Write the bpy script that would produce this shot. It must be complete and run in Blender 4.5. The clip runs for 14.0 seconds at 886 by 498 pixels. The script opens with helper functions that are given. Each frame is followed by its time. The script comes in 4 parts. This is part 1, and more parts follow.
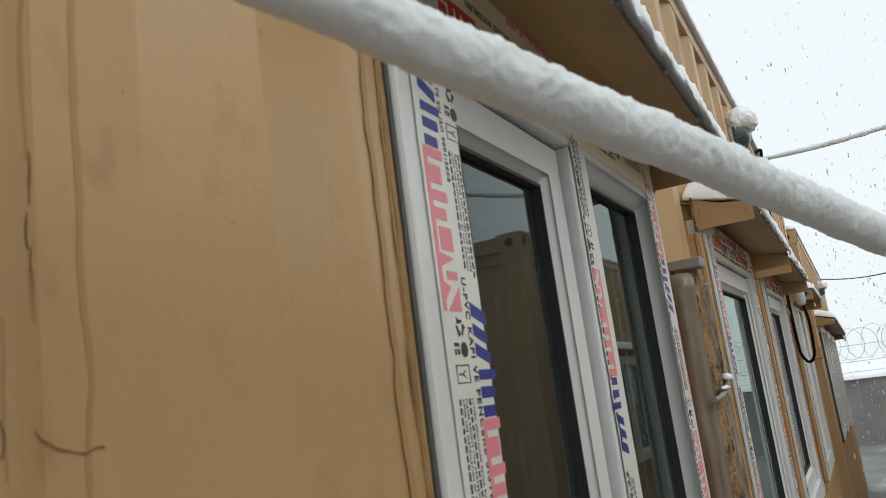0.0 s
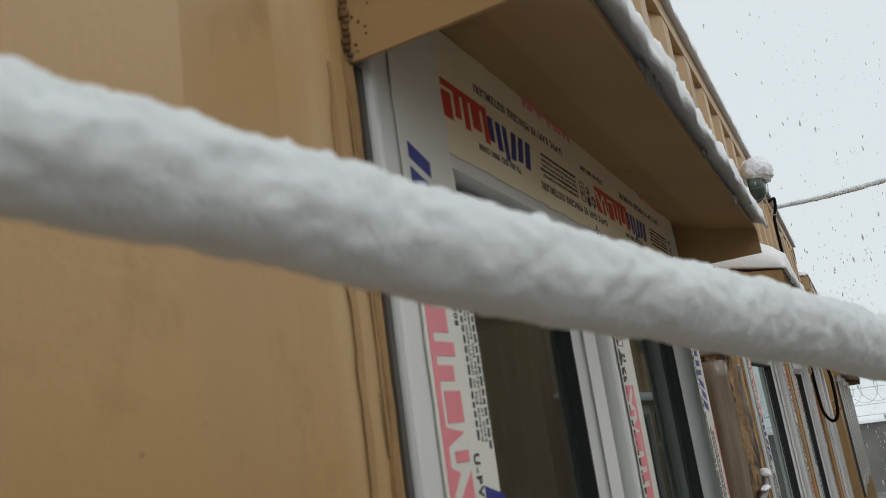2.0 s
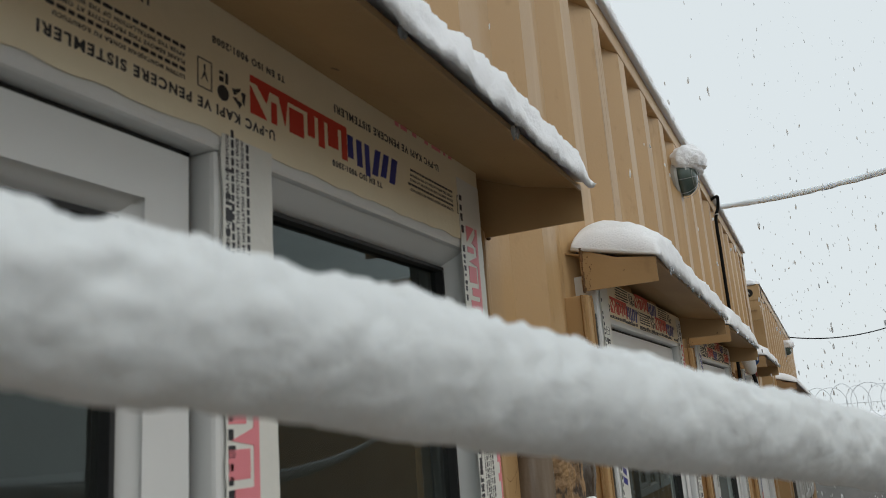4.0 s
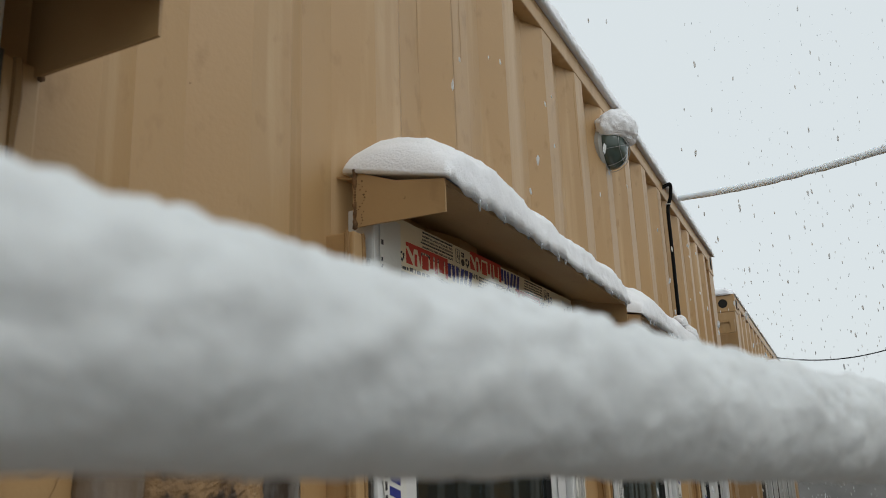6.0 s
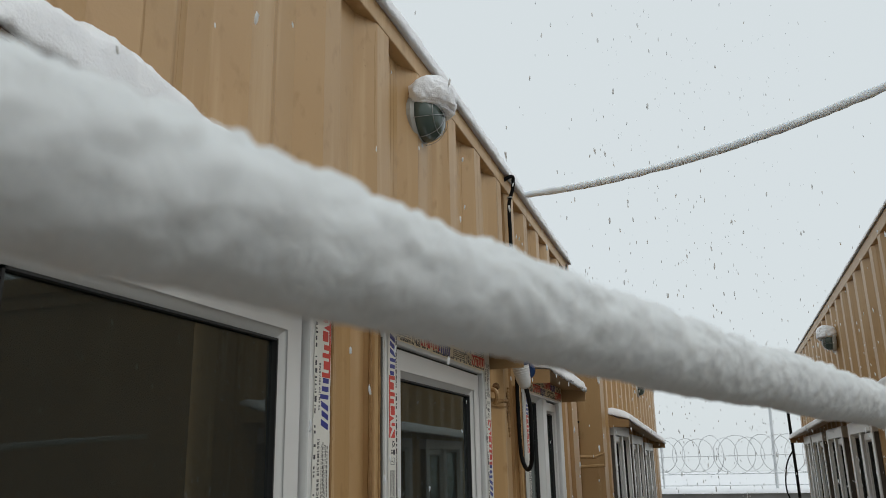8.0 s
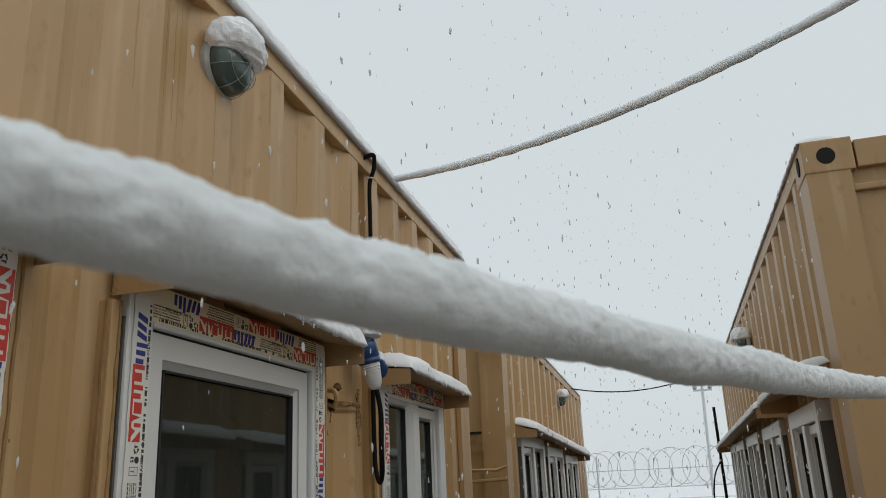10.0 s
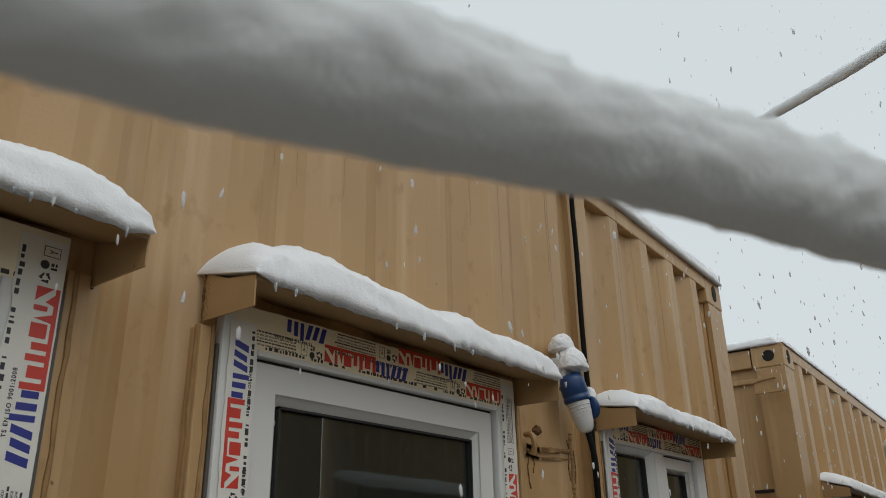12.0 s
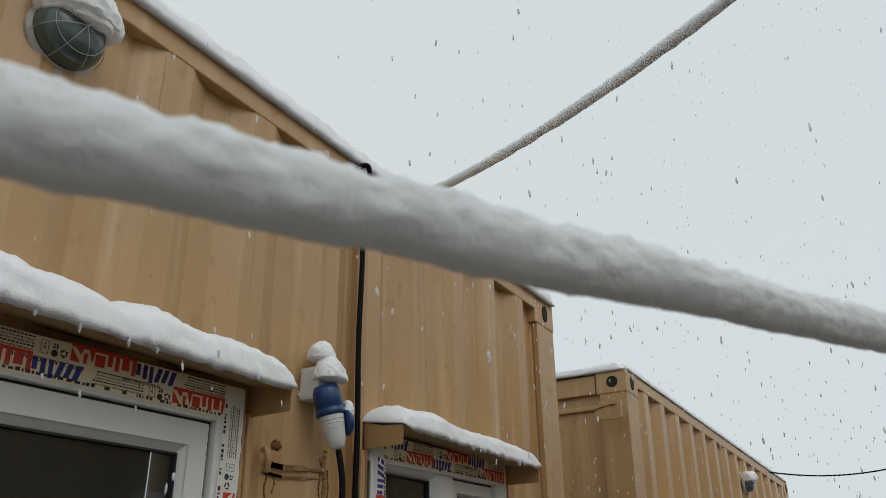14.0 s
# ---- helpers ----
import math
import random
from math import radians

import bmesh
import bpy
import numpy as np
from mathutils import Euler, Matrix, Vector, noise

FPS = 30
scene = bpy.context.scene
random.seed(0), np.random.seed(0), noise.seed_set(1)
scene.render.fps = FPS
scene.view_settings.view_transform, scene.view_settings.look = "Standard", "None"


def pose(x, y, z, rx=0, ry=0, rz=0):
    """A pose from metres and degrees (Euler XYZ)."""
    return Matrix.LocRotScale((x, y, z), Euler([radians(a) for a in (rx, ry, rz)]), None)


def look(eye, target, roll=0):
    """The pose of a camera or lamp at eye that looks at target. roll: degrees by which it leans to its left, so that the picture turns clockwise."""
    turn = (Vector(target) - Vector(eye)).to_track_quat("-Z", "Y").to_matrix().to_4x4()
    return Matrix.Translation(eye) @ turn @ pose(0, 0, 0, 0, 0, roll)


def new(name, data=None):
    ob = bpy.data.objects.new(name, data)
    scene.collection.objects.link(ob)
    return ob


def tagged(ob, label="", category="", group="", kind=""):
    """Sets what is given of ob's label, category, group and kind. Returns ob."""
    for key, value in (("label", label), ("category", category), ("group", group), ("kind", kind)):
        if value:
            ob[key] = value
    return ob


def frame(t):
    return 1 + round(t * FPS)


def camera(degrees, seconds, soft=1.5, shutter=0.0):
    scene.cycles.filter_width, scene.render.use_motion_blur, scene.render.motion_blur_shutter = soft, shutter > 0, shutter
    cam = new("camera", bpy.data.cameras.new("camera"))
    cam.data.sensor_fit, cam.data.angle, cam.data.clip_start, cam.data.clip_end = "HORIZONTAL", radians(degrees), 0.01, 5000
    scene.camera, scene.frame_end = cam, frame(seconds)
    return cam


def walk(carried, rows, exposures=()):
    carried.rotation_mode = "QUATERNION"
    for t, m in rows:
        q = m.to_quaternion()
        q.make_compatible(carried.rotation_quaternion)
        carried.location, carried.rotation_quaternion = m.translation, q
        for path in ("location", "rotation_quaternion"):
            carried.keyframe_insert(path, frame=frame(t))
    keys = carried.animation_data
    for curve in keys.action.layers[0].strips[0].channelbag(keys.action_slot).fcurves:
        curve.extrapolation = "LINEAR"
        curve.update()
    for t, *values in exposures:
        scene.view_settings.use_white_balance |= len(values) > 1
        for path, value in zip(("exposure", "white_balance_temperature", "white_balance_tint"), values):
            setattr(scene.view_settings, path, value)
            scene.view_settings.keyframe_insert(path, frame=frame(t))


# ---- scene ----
cam = camera(58.3, 14.0, soft=0.6)
cam.data.dof.use_dof, cam.data.dof.focus_distance, cam.data.dof.aperture_fstop = True, 2.0, 15.0

PATH = [
    (0, (1.0820, -0.2850, 1.4390), (2.8390, 0.5950, 1.8150), -7.60),
    (0.5, (1.0840, -0.2180, 1.4860), (2.8190, 0.6640, 1.9470), -9.30),
    (1, (1.1010, -0.1840, 1.5310), (2.8170, 0.7040, 2.0470), -10.40),
    (1.5, (1.1450, -0.1870, 1.5520), (2.8620, 0.7150, 2.0410), -10.10),
    (2, (1.2040, -0.2340, 1.5480), (2.9450, 0.6310, 2.0190), -8.10),
    (2.5, (1.2900, -0.2760, 1.5470), (3.0550, 0.5440, 2.0070), -6.70),
    (3, (1.3960, -0.3180, 1.5470), (3.1660, 0.4900, 2.0060), -5.40),
    (3.2, (1.4480, -0.3270, 1.5450), (3.2250, 0.4750, 1.9930), -5.40),
    (5.3, (1.9557, -0.4733, 1.4830), (3.6953, 0.4074, 1.9310), -2.13),
    (5.5, (2.0250, -0.4880, 1.4730), (3.7700, 0.3840, 1.9170), -2.30),
    (6, (2.1900, -0.5390, 1.4750), (3.9360, 0.3080, 1.9590), -2.10),
    (6.5, (2.3200, -0.6020, 1.4420), (4.0560, 0.2370, 1.9750), -1.20),
    (7, (2.4090, -0.6500, 1.4320), (4.1640, 0.1460, 1.9680), -0.40),
    (7.5, (2.4960, -0.6770, 1.4250), (4.2910, 0.0210, 1.9630), -0.70),
    (8, (2.5940, -0.7080, 1.4160), (4.4190, -0.0840, 1.9430), -1.20),
    (8.4, (2.6710, -0.7477, 1.3967), (4.5202, -0.2176, 1.9429), -2.06),
    (8.5, (2.6870, -0.7560, 1.3840), (4.5410, -0.2520, 1.9390), -2.50),
    (8.7, (2.7136, -0.7820, 1.3848), (4.5833, -0.3320, 1.9347), -2.57),
    (10.8, (3.2292, -0.9587, 1.3735), (5.0031, -0.2841, 2.0045), -2.48),
    (11, (3.2644, -0.9613, 1.3683), (4.9753, -0.1550, 2.0183), -1.34),
    (11.5, (3.3864, -1.0073, 1.3784), (4.9800, -0.0071, 2.0566), -0.05),
    (12, (3.4766, -1.0359, 1.3651), (4.9550, 0.0916, 2.1020), -1.19),
    (12.5, (3.5718, -1.1204, 1.3908), (4.9407, 0.0950, 2.1964), -1.17),
    (13, (3.6717, -1.1875, 1.3747), (4.9896, 0.0563, 2.2209), -0.95),
    (13.5, (3.7648, -1.2342, 1.3712), (5.1401, -0.0507, 2.2126), -0.40),
    (14, (3.8651, -1.2747, 1.3597), (5.4290, -0.3143, 2.1545), -0.83),
]
walk(cam, [(t, look(eye, target, roll)) for t, eye, target, roll in PATH], exposures=((0, 0.36), (1.5, 0.28), (2, 0.06), (3, 0.08), (6, 0.04), (7.5, -0.01), (8.5, -0.03), (11, -0.12), (12.5, -0.06), (14, -0.07)))

# ---- daylight: snowfall under a closed sky ----
world = bpy.data.worlds.new("world")
scene.world = world
world.use_nodes = True
wn = world.node_tree
wn.nodes.clear()
w_out = wn.nodes.new("ShaderNodeOutputWorld")
w_bg = wn.nodes.new("ShaderNodeBackground")
w_mix = wn.nodes.new("ShaderNodeMix")
w_mix.data_type = "RGBA"
w_sky = wn.nodes.new("ShaderNodeTexSky")
w_sky.sky_type = "NISHITA"
w_sky.sun_disc = False
w_sky.sun_elevation, w_sky.sun_rotation = radians(48), radians(205)
w_sky.air_density, w_sky.dust_density = 1.0, 4.0
w_mix.inputs["Factor"].default_value = 0.93
w_mix.inputs["B"].default_value = (6.85, 7.45, 7.65, 1)
wn.links.new(w_sky.outputs["Color"], w_mix.inputs["A"])
wn.links.new(w_mix.outputs["Result"], w_bg.inputs["Color"])
w_bg.inputs["Strength"].default_value = 0.105
wn.links.new(w_bg.outputs["Background"], w_out.inputs["Surface"])

sun = new("sun", bpy.data.lights.new("sun", "SUN"))
sun.data.energy, sun.data.angle, sun.data.color = 0.6, radians(40), (1.0, 0.985, 0.96)
sun.matrix_world = look((3, -6, 8), (4.5, 0, 1.5))

# ---- materials ----
def material(name, base, rough=0.6, metal=0.0, dark=None, scale=6.0, amount=0.5, grain=90.0, bump=0.15, stretch=(1, 1, 1), depth=0.002):
    """Two scales of noise between two tones, with fine relief."""
    m = bpy.data.materials.new(name)
    m.use_nodes = True
    n, l = m.node_tree.nodes, m.node_tree.links
    b = n["Principled BSDF"]
    b.inputs["Roughness"].default_value = rough
    b.inputs["Metallic"].default_value = metal
    tc, mp = n.new("ShaderNodeTexCoord"), n.new("ShaderNodeMapping")
    mp.inputs["Scale"].default_value = stretch
    l.new(tc.outputs["Object"], mp.inputs["Vector"])
    big, fine = n.new("ShaderNodeTexNoise"), n.new("ShaderNodeTexNoise")
    big.inputs["Scale"].default_value, big.inputs["Detail"].default_value = scale, 6
    fine.inputs["Scale"].default_value, fine.inputs["Detail"].default_value = grain, 3
    l.new(mp.outputs["Vector"], big.inputs["Vector"])
    l.new(tc.outputs["Object"], fine.inputs["Vector"])
    ramp = n.new("ShaderNodeValToRGB")
    ramp.color_ramp.elements[0].position, ramp.color_ramp.elements[1].position = 0.5 - amount / 2, 0.5 + amount / 2
    d = dark or tuple(c * 0.78 for c in base)
    ramp.color_ramp.elements[0].color, ramp.color_ramp.elements[1].color = (*d, 1), (*base, 1)
    l.new(big.outputs["Fac"], ramp.inputs["Fac"])
    l.new(ramp.outputs["Color"], b.inputs["Base Color"])
    bp = n.new("ShaderNodeBump")
    bp.inputs["Strength"].default_value, bp.inputs["Distance"].default_value = bump, depth
    l.new(fine.outputs["Fac"], bp.inputs["Height"])
    l.new(bp.outputs["Normal"], b.inputs["Normal"])
    return m


def mixed(m, tone, scale, stretch, lo, hi, rough=None, seed=0.0):
    """Lays a second tone over a material where a stretched noise is high: streaks, rust, dirt."""
    n, l = m.node_tree.nodes, m.node_tree.links
    b = n["Principled BSDF"]
    old = b.inputs["Base Color"].links[0].from_socket
    tc, mp, tex, ramp, mx = (n.new("ShaderNode" + k) for k in ("TexCoord", "Mapping", "TexNoise", "ValToRGB", "Mix"))
    mp.inputs["Scale"].default_value = stretch
    mp.inputs["Location"].default_value = (seed, seed * 0.7, seed * 1.3)
    tex.inputs["Scale"].default_value, tex.inputs["Detail"].default_value = scale, 5
    ramp.color_ramp.elements[0].position, ramp.color_ramp.elements[1].position = lo, hi
    mx.data_type = "RGBA"
    mx.inputs["B"].default_value = (*tone, 1)
    l.new(tc.outputs["Object"], mp.inputs["Vector"])
    l.new(mp.outputs["Vector"], tex.inputs["Vector"])
    l.new(tex.outputs["Fac"], ramp.inputs["Fac"])
    l.new(ramp.outputs["Color"], mx.inputs["Factor"])
    l.new(old, mx.inputs["A"])
    l.new(mx.outputs["Result"], b.inputs["Base Color"])
    return m


TAN = (0.465, 0.292, 0.132)
paint = material("tan_paint", TAN, 0.42, dark=(0.42, 0.259, 0.114), scale=3.0, amount=0.6, grain=160, bump=0.16)
mixed(paint, (0.56, 0.385, 0.21), 3.5, (5, 5, 0.35), 0.55, 0.78)
mixed(paint, (0.28, 0.155, 0.055), 2.6, (9, 9, 0.3), 0.66, 0.80, seed=4.1)
mixed(paint, (0.37, 0.22, 0.09), 26, (1, 1, 0.55), 0.60, 0.74, seed=7.7)
mixed(paint, (0.20, 0.105, 0.035), 70, (1, 1, 1), 0.745, 0.80, seed=9.2)
awn_paint = material("awning_paint", (0.44, 0.275, 0.122), 0.5, dark=(0.35, 0.21, 0.09), scale=7, amount=0.6, grain=140, bump=0.15)
mixed(awn_paint, (0.22, 0.115, 0.045), 9, (1, 1, 1), 0.68, 0.80, seed=2.0)
mixed(awn_paint, (0.10, 0.05, 0.02), 60, (1, 1, 1), 0.72, 0.77, seed=5.0)
rust = material("rust", (0.24, 0.12, 0.045), 0.9, dark=(0.05, 0.03, 0.015), scale=45, amount=0.5, grain=260, bump=0.8)
caulk = material("weld_and_caulk", (0.36, 0.215, 0.085), 0.7, dark=(0.22, 0.12, 0.045), scale=30, amount=0.5, grain=200, bump=0.5)
upvc = material("white_upvc", (0.72, 0.72, 0.70), 0.32, dark=(0.65, 0.65, 0.63), scale=5, amount=0.7, grain=60, bump=0.03)
gasket = material("black_gasket", (0.02, 0.02, 0.02), 0.6, scale=20, grain=200)
side_grey = material("grey_frame_edge", (0.10, 0.09, 0.078), 0.6, scale=12, grain=200)
film_m = material("protective_film", (0.84, 0.75, 0.55), 0.38, dark=(0.76, 0.67, 0.48), scale=18, amount=0.6, grain=120, bump=0.25)
film_w = material("white_film", (0.76, 0.75, 0.69), 0.35, dark=(0.68, 0.67, 0.61), scale=18, amount=0.6, grain=120, bump=0.25)
ink_blue = material("blue_ink", (0.025, 0.035, 0.26), 0.4, scale=30, amount=0.6)
ink_red = material("red_ink", (0.62, 0.05, 0.03), 0.4, dark=(0.52, 0.04, 0.025), scale=30, amount=0.6)
ink_pink = material("faded_red_ink", (0.80, 0.27, 0.30), 0.4, dark=(0.72, 0.22, 0.25), scale=30, amount=0.6)
ink_black = material("black_ink", (0.03, 0.03, 0.035), 0.45, scale=30, amount=0.6)
rubber = material("black_cable_rubber", (0.008, 0.008, 0.008), 0.75, scale=20, grain=300)
rubber.node_tree.nodes["Principled BSDF"].inputs["Specular IOR Level"].default_value = 0.12
# far steel, lightened in its base colour to imitate snowy haze
haze_pale = material("haze_pale_steel", (0.74, 0.76, 0.78), 0.8, dark=(0.62, 0.64, 0.66), scale=10)
steel = material("galvanised_steel", (0.42, 0.42, 0.42), 0.45, 0.8, scale=14, grain=200)
lamp_plastic = material("lamp_plastic", (0.44, 0.43, 0.39), 0.5, scale=14)
socket_grey = material("socket_plastic", (0.60, 0.61, 0.60), 0.45, dark=(0.5, 0.51, 0.5), scale=30)
plug_blue = material("blue_plug_plastic", (0.008, 0.045, 0.15), 0.35, dark=(0.006, 0.035, 0.12), scale=20)
plug_white = material("white_plug_plastic", (0.66, 0.66, 0.64), 0.4, scale=20)
concrete = material("grey_concrete", (0.30, 0.29, 0.28), 0.9, dark=(0.2, 0.2, 0.19), scale=3, grain=60, bump=0.4)
room_wall = material("room_lining", (0.34, 0.32, 0.30), 0.8, scale=2)
wrap = material("brown_wrapped_foam", (0.36, 0.22, 0.10), 0.75, dark=(0.15, 0.085, 0.038), scale=34, amount=0.3, grain=130, bump=0.9, depth=0.004, stretch=(1, 1, 0.6))
mixed(wrap, (0.045, 0.028, 0.016), 46, (1, 1, 0.7), 0.56, 0.62, seed=3.0)
tape = material("grey_tape", (0.15, 0.11, 0.075), 0.25, dark=(0.25, 0.20, 0.155), scale=30, amount=0.4, grain=80, bump=0.5, stretch=(3, 3, 0.3))
foil = material("crumpled_tape", (0.30, 0.285, 0.26), 0.18, dark=(0.05, 0.035, 0.025), scale=22, amount=0.35, grain=70, bump=0.6, stretch=(2.5, 2.5, 0.5))
# unseen near ground: greys and pale patches chosen to limit light from below
yard_ground = material("bounce_toned_ground", (0.28, 0.285, 0.285), 0.6, dark=(0.14, 0.14, 0.138), scale=1.3, amount=0.4, grain=40, bump=0.6, depth=0.02)
mixed(yard_ground, (0.60, 0.61, 0.62), 0.7, (1, 1, 1), 0.59, 0.71, seed=1.0)
# near-black for the casting slots and the vent's painted shadow edge
deep_shade = material("deep_shade_black", (0.012, 0.010, 0.008), 0.9, scale=20)

snow = material("fresh_snow", (0.88, 0.89, 0.905), 0.6, dark=(0.83, 0.845, 0.87), scale=20, amount=0.7, grain=260, bump=0.6, depth=0.0024)
sb = snow.node_tree.nodes["Principled BSDF"]
sb.inputs["Subsurface Weight"].default_value = 0.12
sb.inputs["Subsurface Radius"].default_value = (0.012, 0.012, 0.013)
sb.inputs["Subsurface Scale"].default_value = 0.5
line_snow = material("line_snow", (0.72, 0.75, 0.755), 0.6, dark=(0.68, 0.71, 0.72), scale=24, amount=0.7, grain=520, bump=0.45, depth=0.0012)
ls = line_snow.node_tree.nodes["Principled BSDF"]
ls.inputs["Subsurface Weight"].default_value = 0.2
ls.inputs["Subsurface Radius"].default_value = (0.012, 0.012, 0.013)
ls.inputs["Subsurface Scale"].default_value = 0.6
cable_snow = material("cable_snow", (0.88, 0.92, 0.945), 0.7, dark=(0.84, 0.885, 0.915), scale=30, amount=0.6, grain=120, bump=0.05, depth=0.001)
cs = cable_snow.node_tree.nodes["Principled BSDF"]
cs.inputs["Subsurface Weight"].default_value = 0.25
cs.inputs["Subsurface Radius"].default_value = (0.008, 0.009, 0.010)
cs.inputs["Subsurface Scale"].default_value = 0.8
flake = material("drifting_flake", (0.92, 0.93, 0.94), 0.8, dark=(0.86, 0.87, 0.88), scale=30)
fn, fl = flake.node_tree.nodes, flake.node_tree.links
f_thin, f_mix = fn.new("ShaderNodeBsdfTranslucent"), fn.new("ShaderNodeMixShader")
f_thin.inputs["Color"].default_value = (0.93, 0.95, 0.96, 1)
f_mix.inputs["Fac"].default_value = 0.8
fl.new(fn["Principled BSDF"].outputs["BSDF"], f_mix.inputs[1])
fl.new(f_thin.outputs["BSDF"], f_mix.inputs[2])
fl.new(f_mix.outputs["Shader"], fn["Material Output"].inputs["Surface"])
ice = material("melting_ice", (0.85, 0.89, 0.92), 0.08, scale=30)
ice.node_tree.nodes["Principled BSDF"].inputs["Transmission Weight"].default_value = 0.7


def glass_material(name, tint, rough):
    m = bpy.data.materials.new(name)
    m.use_nodes = True
    n, l = m.node_tree.nodes, m.node_tree.links
    n.clear()
    out, mx, tr, gl, fr = (n.new("ShaderNode" + k) for k in ("OutputMaterial", "MixShader", "BsdfTransparent", "BsdfGlossy", "Fresnel"))
    tr.inputs["Color"].default_value = (*tint, 1)
    gl.inputs["Roughness"].default_value = rough
    fr.inputs["IOR"].default_value = 1.62
    l.new(fr.outputs["Fac"], mx.inputs["Fac"])
    l.new(tr.outputs["BSDF"], mx.inputs[1])
    l.new(gl.outputs["BSDF"], mx.inputs[2])
    # even grey diffuse share that imitates hazy sky reflection on the pane
    sky_veil, haze = n.new("ShaderNodeBsdfDiffuse"), n.new("ShaderNodeMixShader")
    sky_veil.inputs["Color"].default_value = (0.30, 0.33, 0.31, 1)
    haze.inputs["Fac"].default_value = 0.06
    gl.inputs["Color"].default_value = (0.82, 0.92, 0.89, 1)
    l.new(mx.outputs["Shader"], haze.inputs[1])
    l.new(sky_veil.outputs["BSDF"], haze.inputs[2])
    l.new(haze.outputs["Shader"], out.inputs["Surface"])
    return m


glass = glass_material("window_glass", (0.42, 0.46, 0.44), 0.02)
lamp_glass = material("dark_green_glass", (0.085, 0.115, 0.10), 0.14, dark=(0.05, 0.075, 0.065), scale=14)

# ---- mesh helpers ----
def mesh_object(name, bm, mat, smooth=False):
    bmesh.ops.recalc_face_normals(bm, faces=bm.faces[:])
    me = bpy.data.meshes.new(name)
    bm.to_mesh(me)
    bm.free()
    for m in (mat if isinstance(mat, (list, tuple)) else [mat]):
        me.materials.append(m)
    if smooth:
        me.shade_smooth()
    return new(name, me)


def part(name, bm, mat, parent, label="", smooth=False):
    ob = mesh_object(name, bm, mat, smooth)
    ob.parent = parent
    if label:
        ob["label"] = label
    return ob


def box(bm, x0, x1, y0, y1, z0, z1, bevel=0.0):
    vs = [bm.verts.new((x, y, z)) for x in (x0, x1) for y in (y0, y1) for z in (z0, z1)]
    fs = [bm.faces.new([vs[i] for i in q]) for q in ((0, 1, 3, 2), (4, 6, 7, 5), (0, 4, 5, 1), (2, 3, 7, 6), (0, 2, 6, 4), (1, 5, 7, 3))]
    if bevel:
        bmesh.ops.bevel(bm, geom=list({e for f in fs for e in f.edges}), offset=bevel, segments=2, affect="EDGES", profile=0.6)
    return bm


def boxed(*a, bevel=0.0):
    return box(bmesh.new(), *a, bevel=bevel)


def prism(bm, pts, axis, a, b):
    """A polygon given in two coordinates, drawn out along the third from a to b."""
    put = {"x": lambda p, k: (k, p[0], p[1]), "y": lambda p, k: (p[0], k, p[1]), "z": lambda p, k: (p[0], p[1], k)}[axis]
    lo, hi = [bm.verts.new(put(p, a)) for p in pts], [bm.verts.new(put(p, b)) for p in pts]
    bm.faces.new(lo)
    bm.faces.new(hi[::-1])
    for i in range(len(pts)):
        j = (i + 1) % len(pts)
        bm.faces.new((lo[i], hi[i], hi[j], lo[j]))
    return bm


def tube(bm, pts, radius, sides=10, caps=True):
    """A round tube along points; radius is a number or a function of the share of the way."""
    pts = [Vector(p) for p in pts]
    rings, ref = [], None
    for i, p in enumerate(pts):
        d = (pts[min(i + 1, len(pts) - 1)] - pts[max(i - 1, 0)]).normalized()
        if ref is None:
            ref = d.orthogonal().normalized()
        ref = (ref - d * ref.dot(d)).normalized()
        s = d.cross(ref)
        r = radius(i / (len(pts) - 1)) if callable(radius) else radius
        rings.append([bm.verts.new(p + (ref * math.cos(a) + s * math.sin(a)) * r) for a in (2 * math.pi * k / sides for k in range(sides))])
    for u, v in zip(rings, rings[1:]):
        for k in range(sides):
            bm.faces.new((u[k], u[(k + 1) % sides], v[(k + 1) % sides], v[k]))
    if caps:
        bm.faces.new(rings[0][::-1])
        bm.faces.new(rings[-1])
    return bm


def lathe(bm, profile, origin, axis=(0, -1, 0), sides=28):
    """Turns (radius, distance) pairs round an axis."""
    q = Vector((0, 0, 1)).rotation_difference(Vector(axis)).to_matrix()
    o = Vector(origin)
    rings = []
    for r, h in profile:
        rings.append([bm.verts.new(o + q @ Vector((max(r, 1e-4) * math.cos(2 * math.pi * k / sides), max(r, 1e-4) * math.sin(2 * math.pi * k / sides), h))) for k in range(sides)])
    for u, v in zip(rings, rings[1:]):
        for k in range(sides):
            bm.faces.new((u[k], u[(k + 1) % sides], v[(k + 1) % sides], v[k]))
    bm.faces.new(rings[0][::-1])
    bm.faces.new(rings[-1])
    return bm


def lump(p, size, seed=0.0):
    return noise.noise(Vector(p) / size + Vector((seed, seed * 1.7, -seed)))


def catenary(a, b, sag, n):
    a, b = Vector(a), Vector(b)
    return [a.lerp(b, i / n) - Vector((0, 0, 4 * sag * (i / n) * (1 - i / n))) for i in range(n + 1)]


def thing(name, label, category, group="", kind=""):
    return tagged(new(name), label, category, group, kind)

# ---- corrugated steel boxes ----
PITCH, DEEP = 0.278, 0.034
PHASE = 4.800          # where one outer flat begins
SEAM, SEAM_END, SEAM_PHASE, SEAM_PITCH = 5.53, 6.72, 5.558, 0.2375


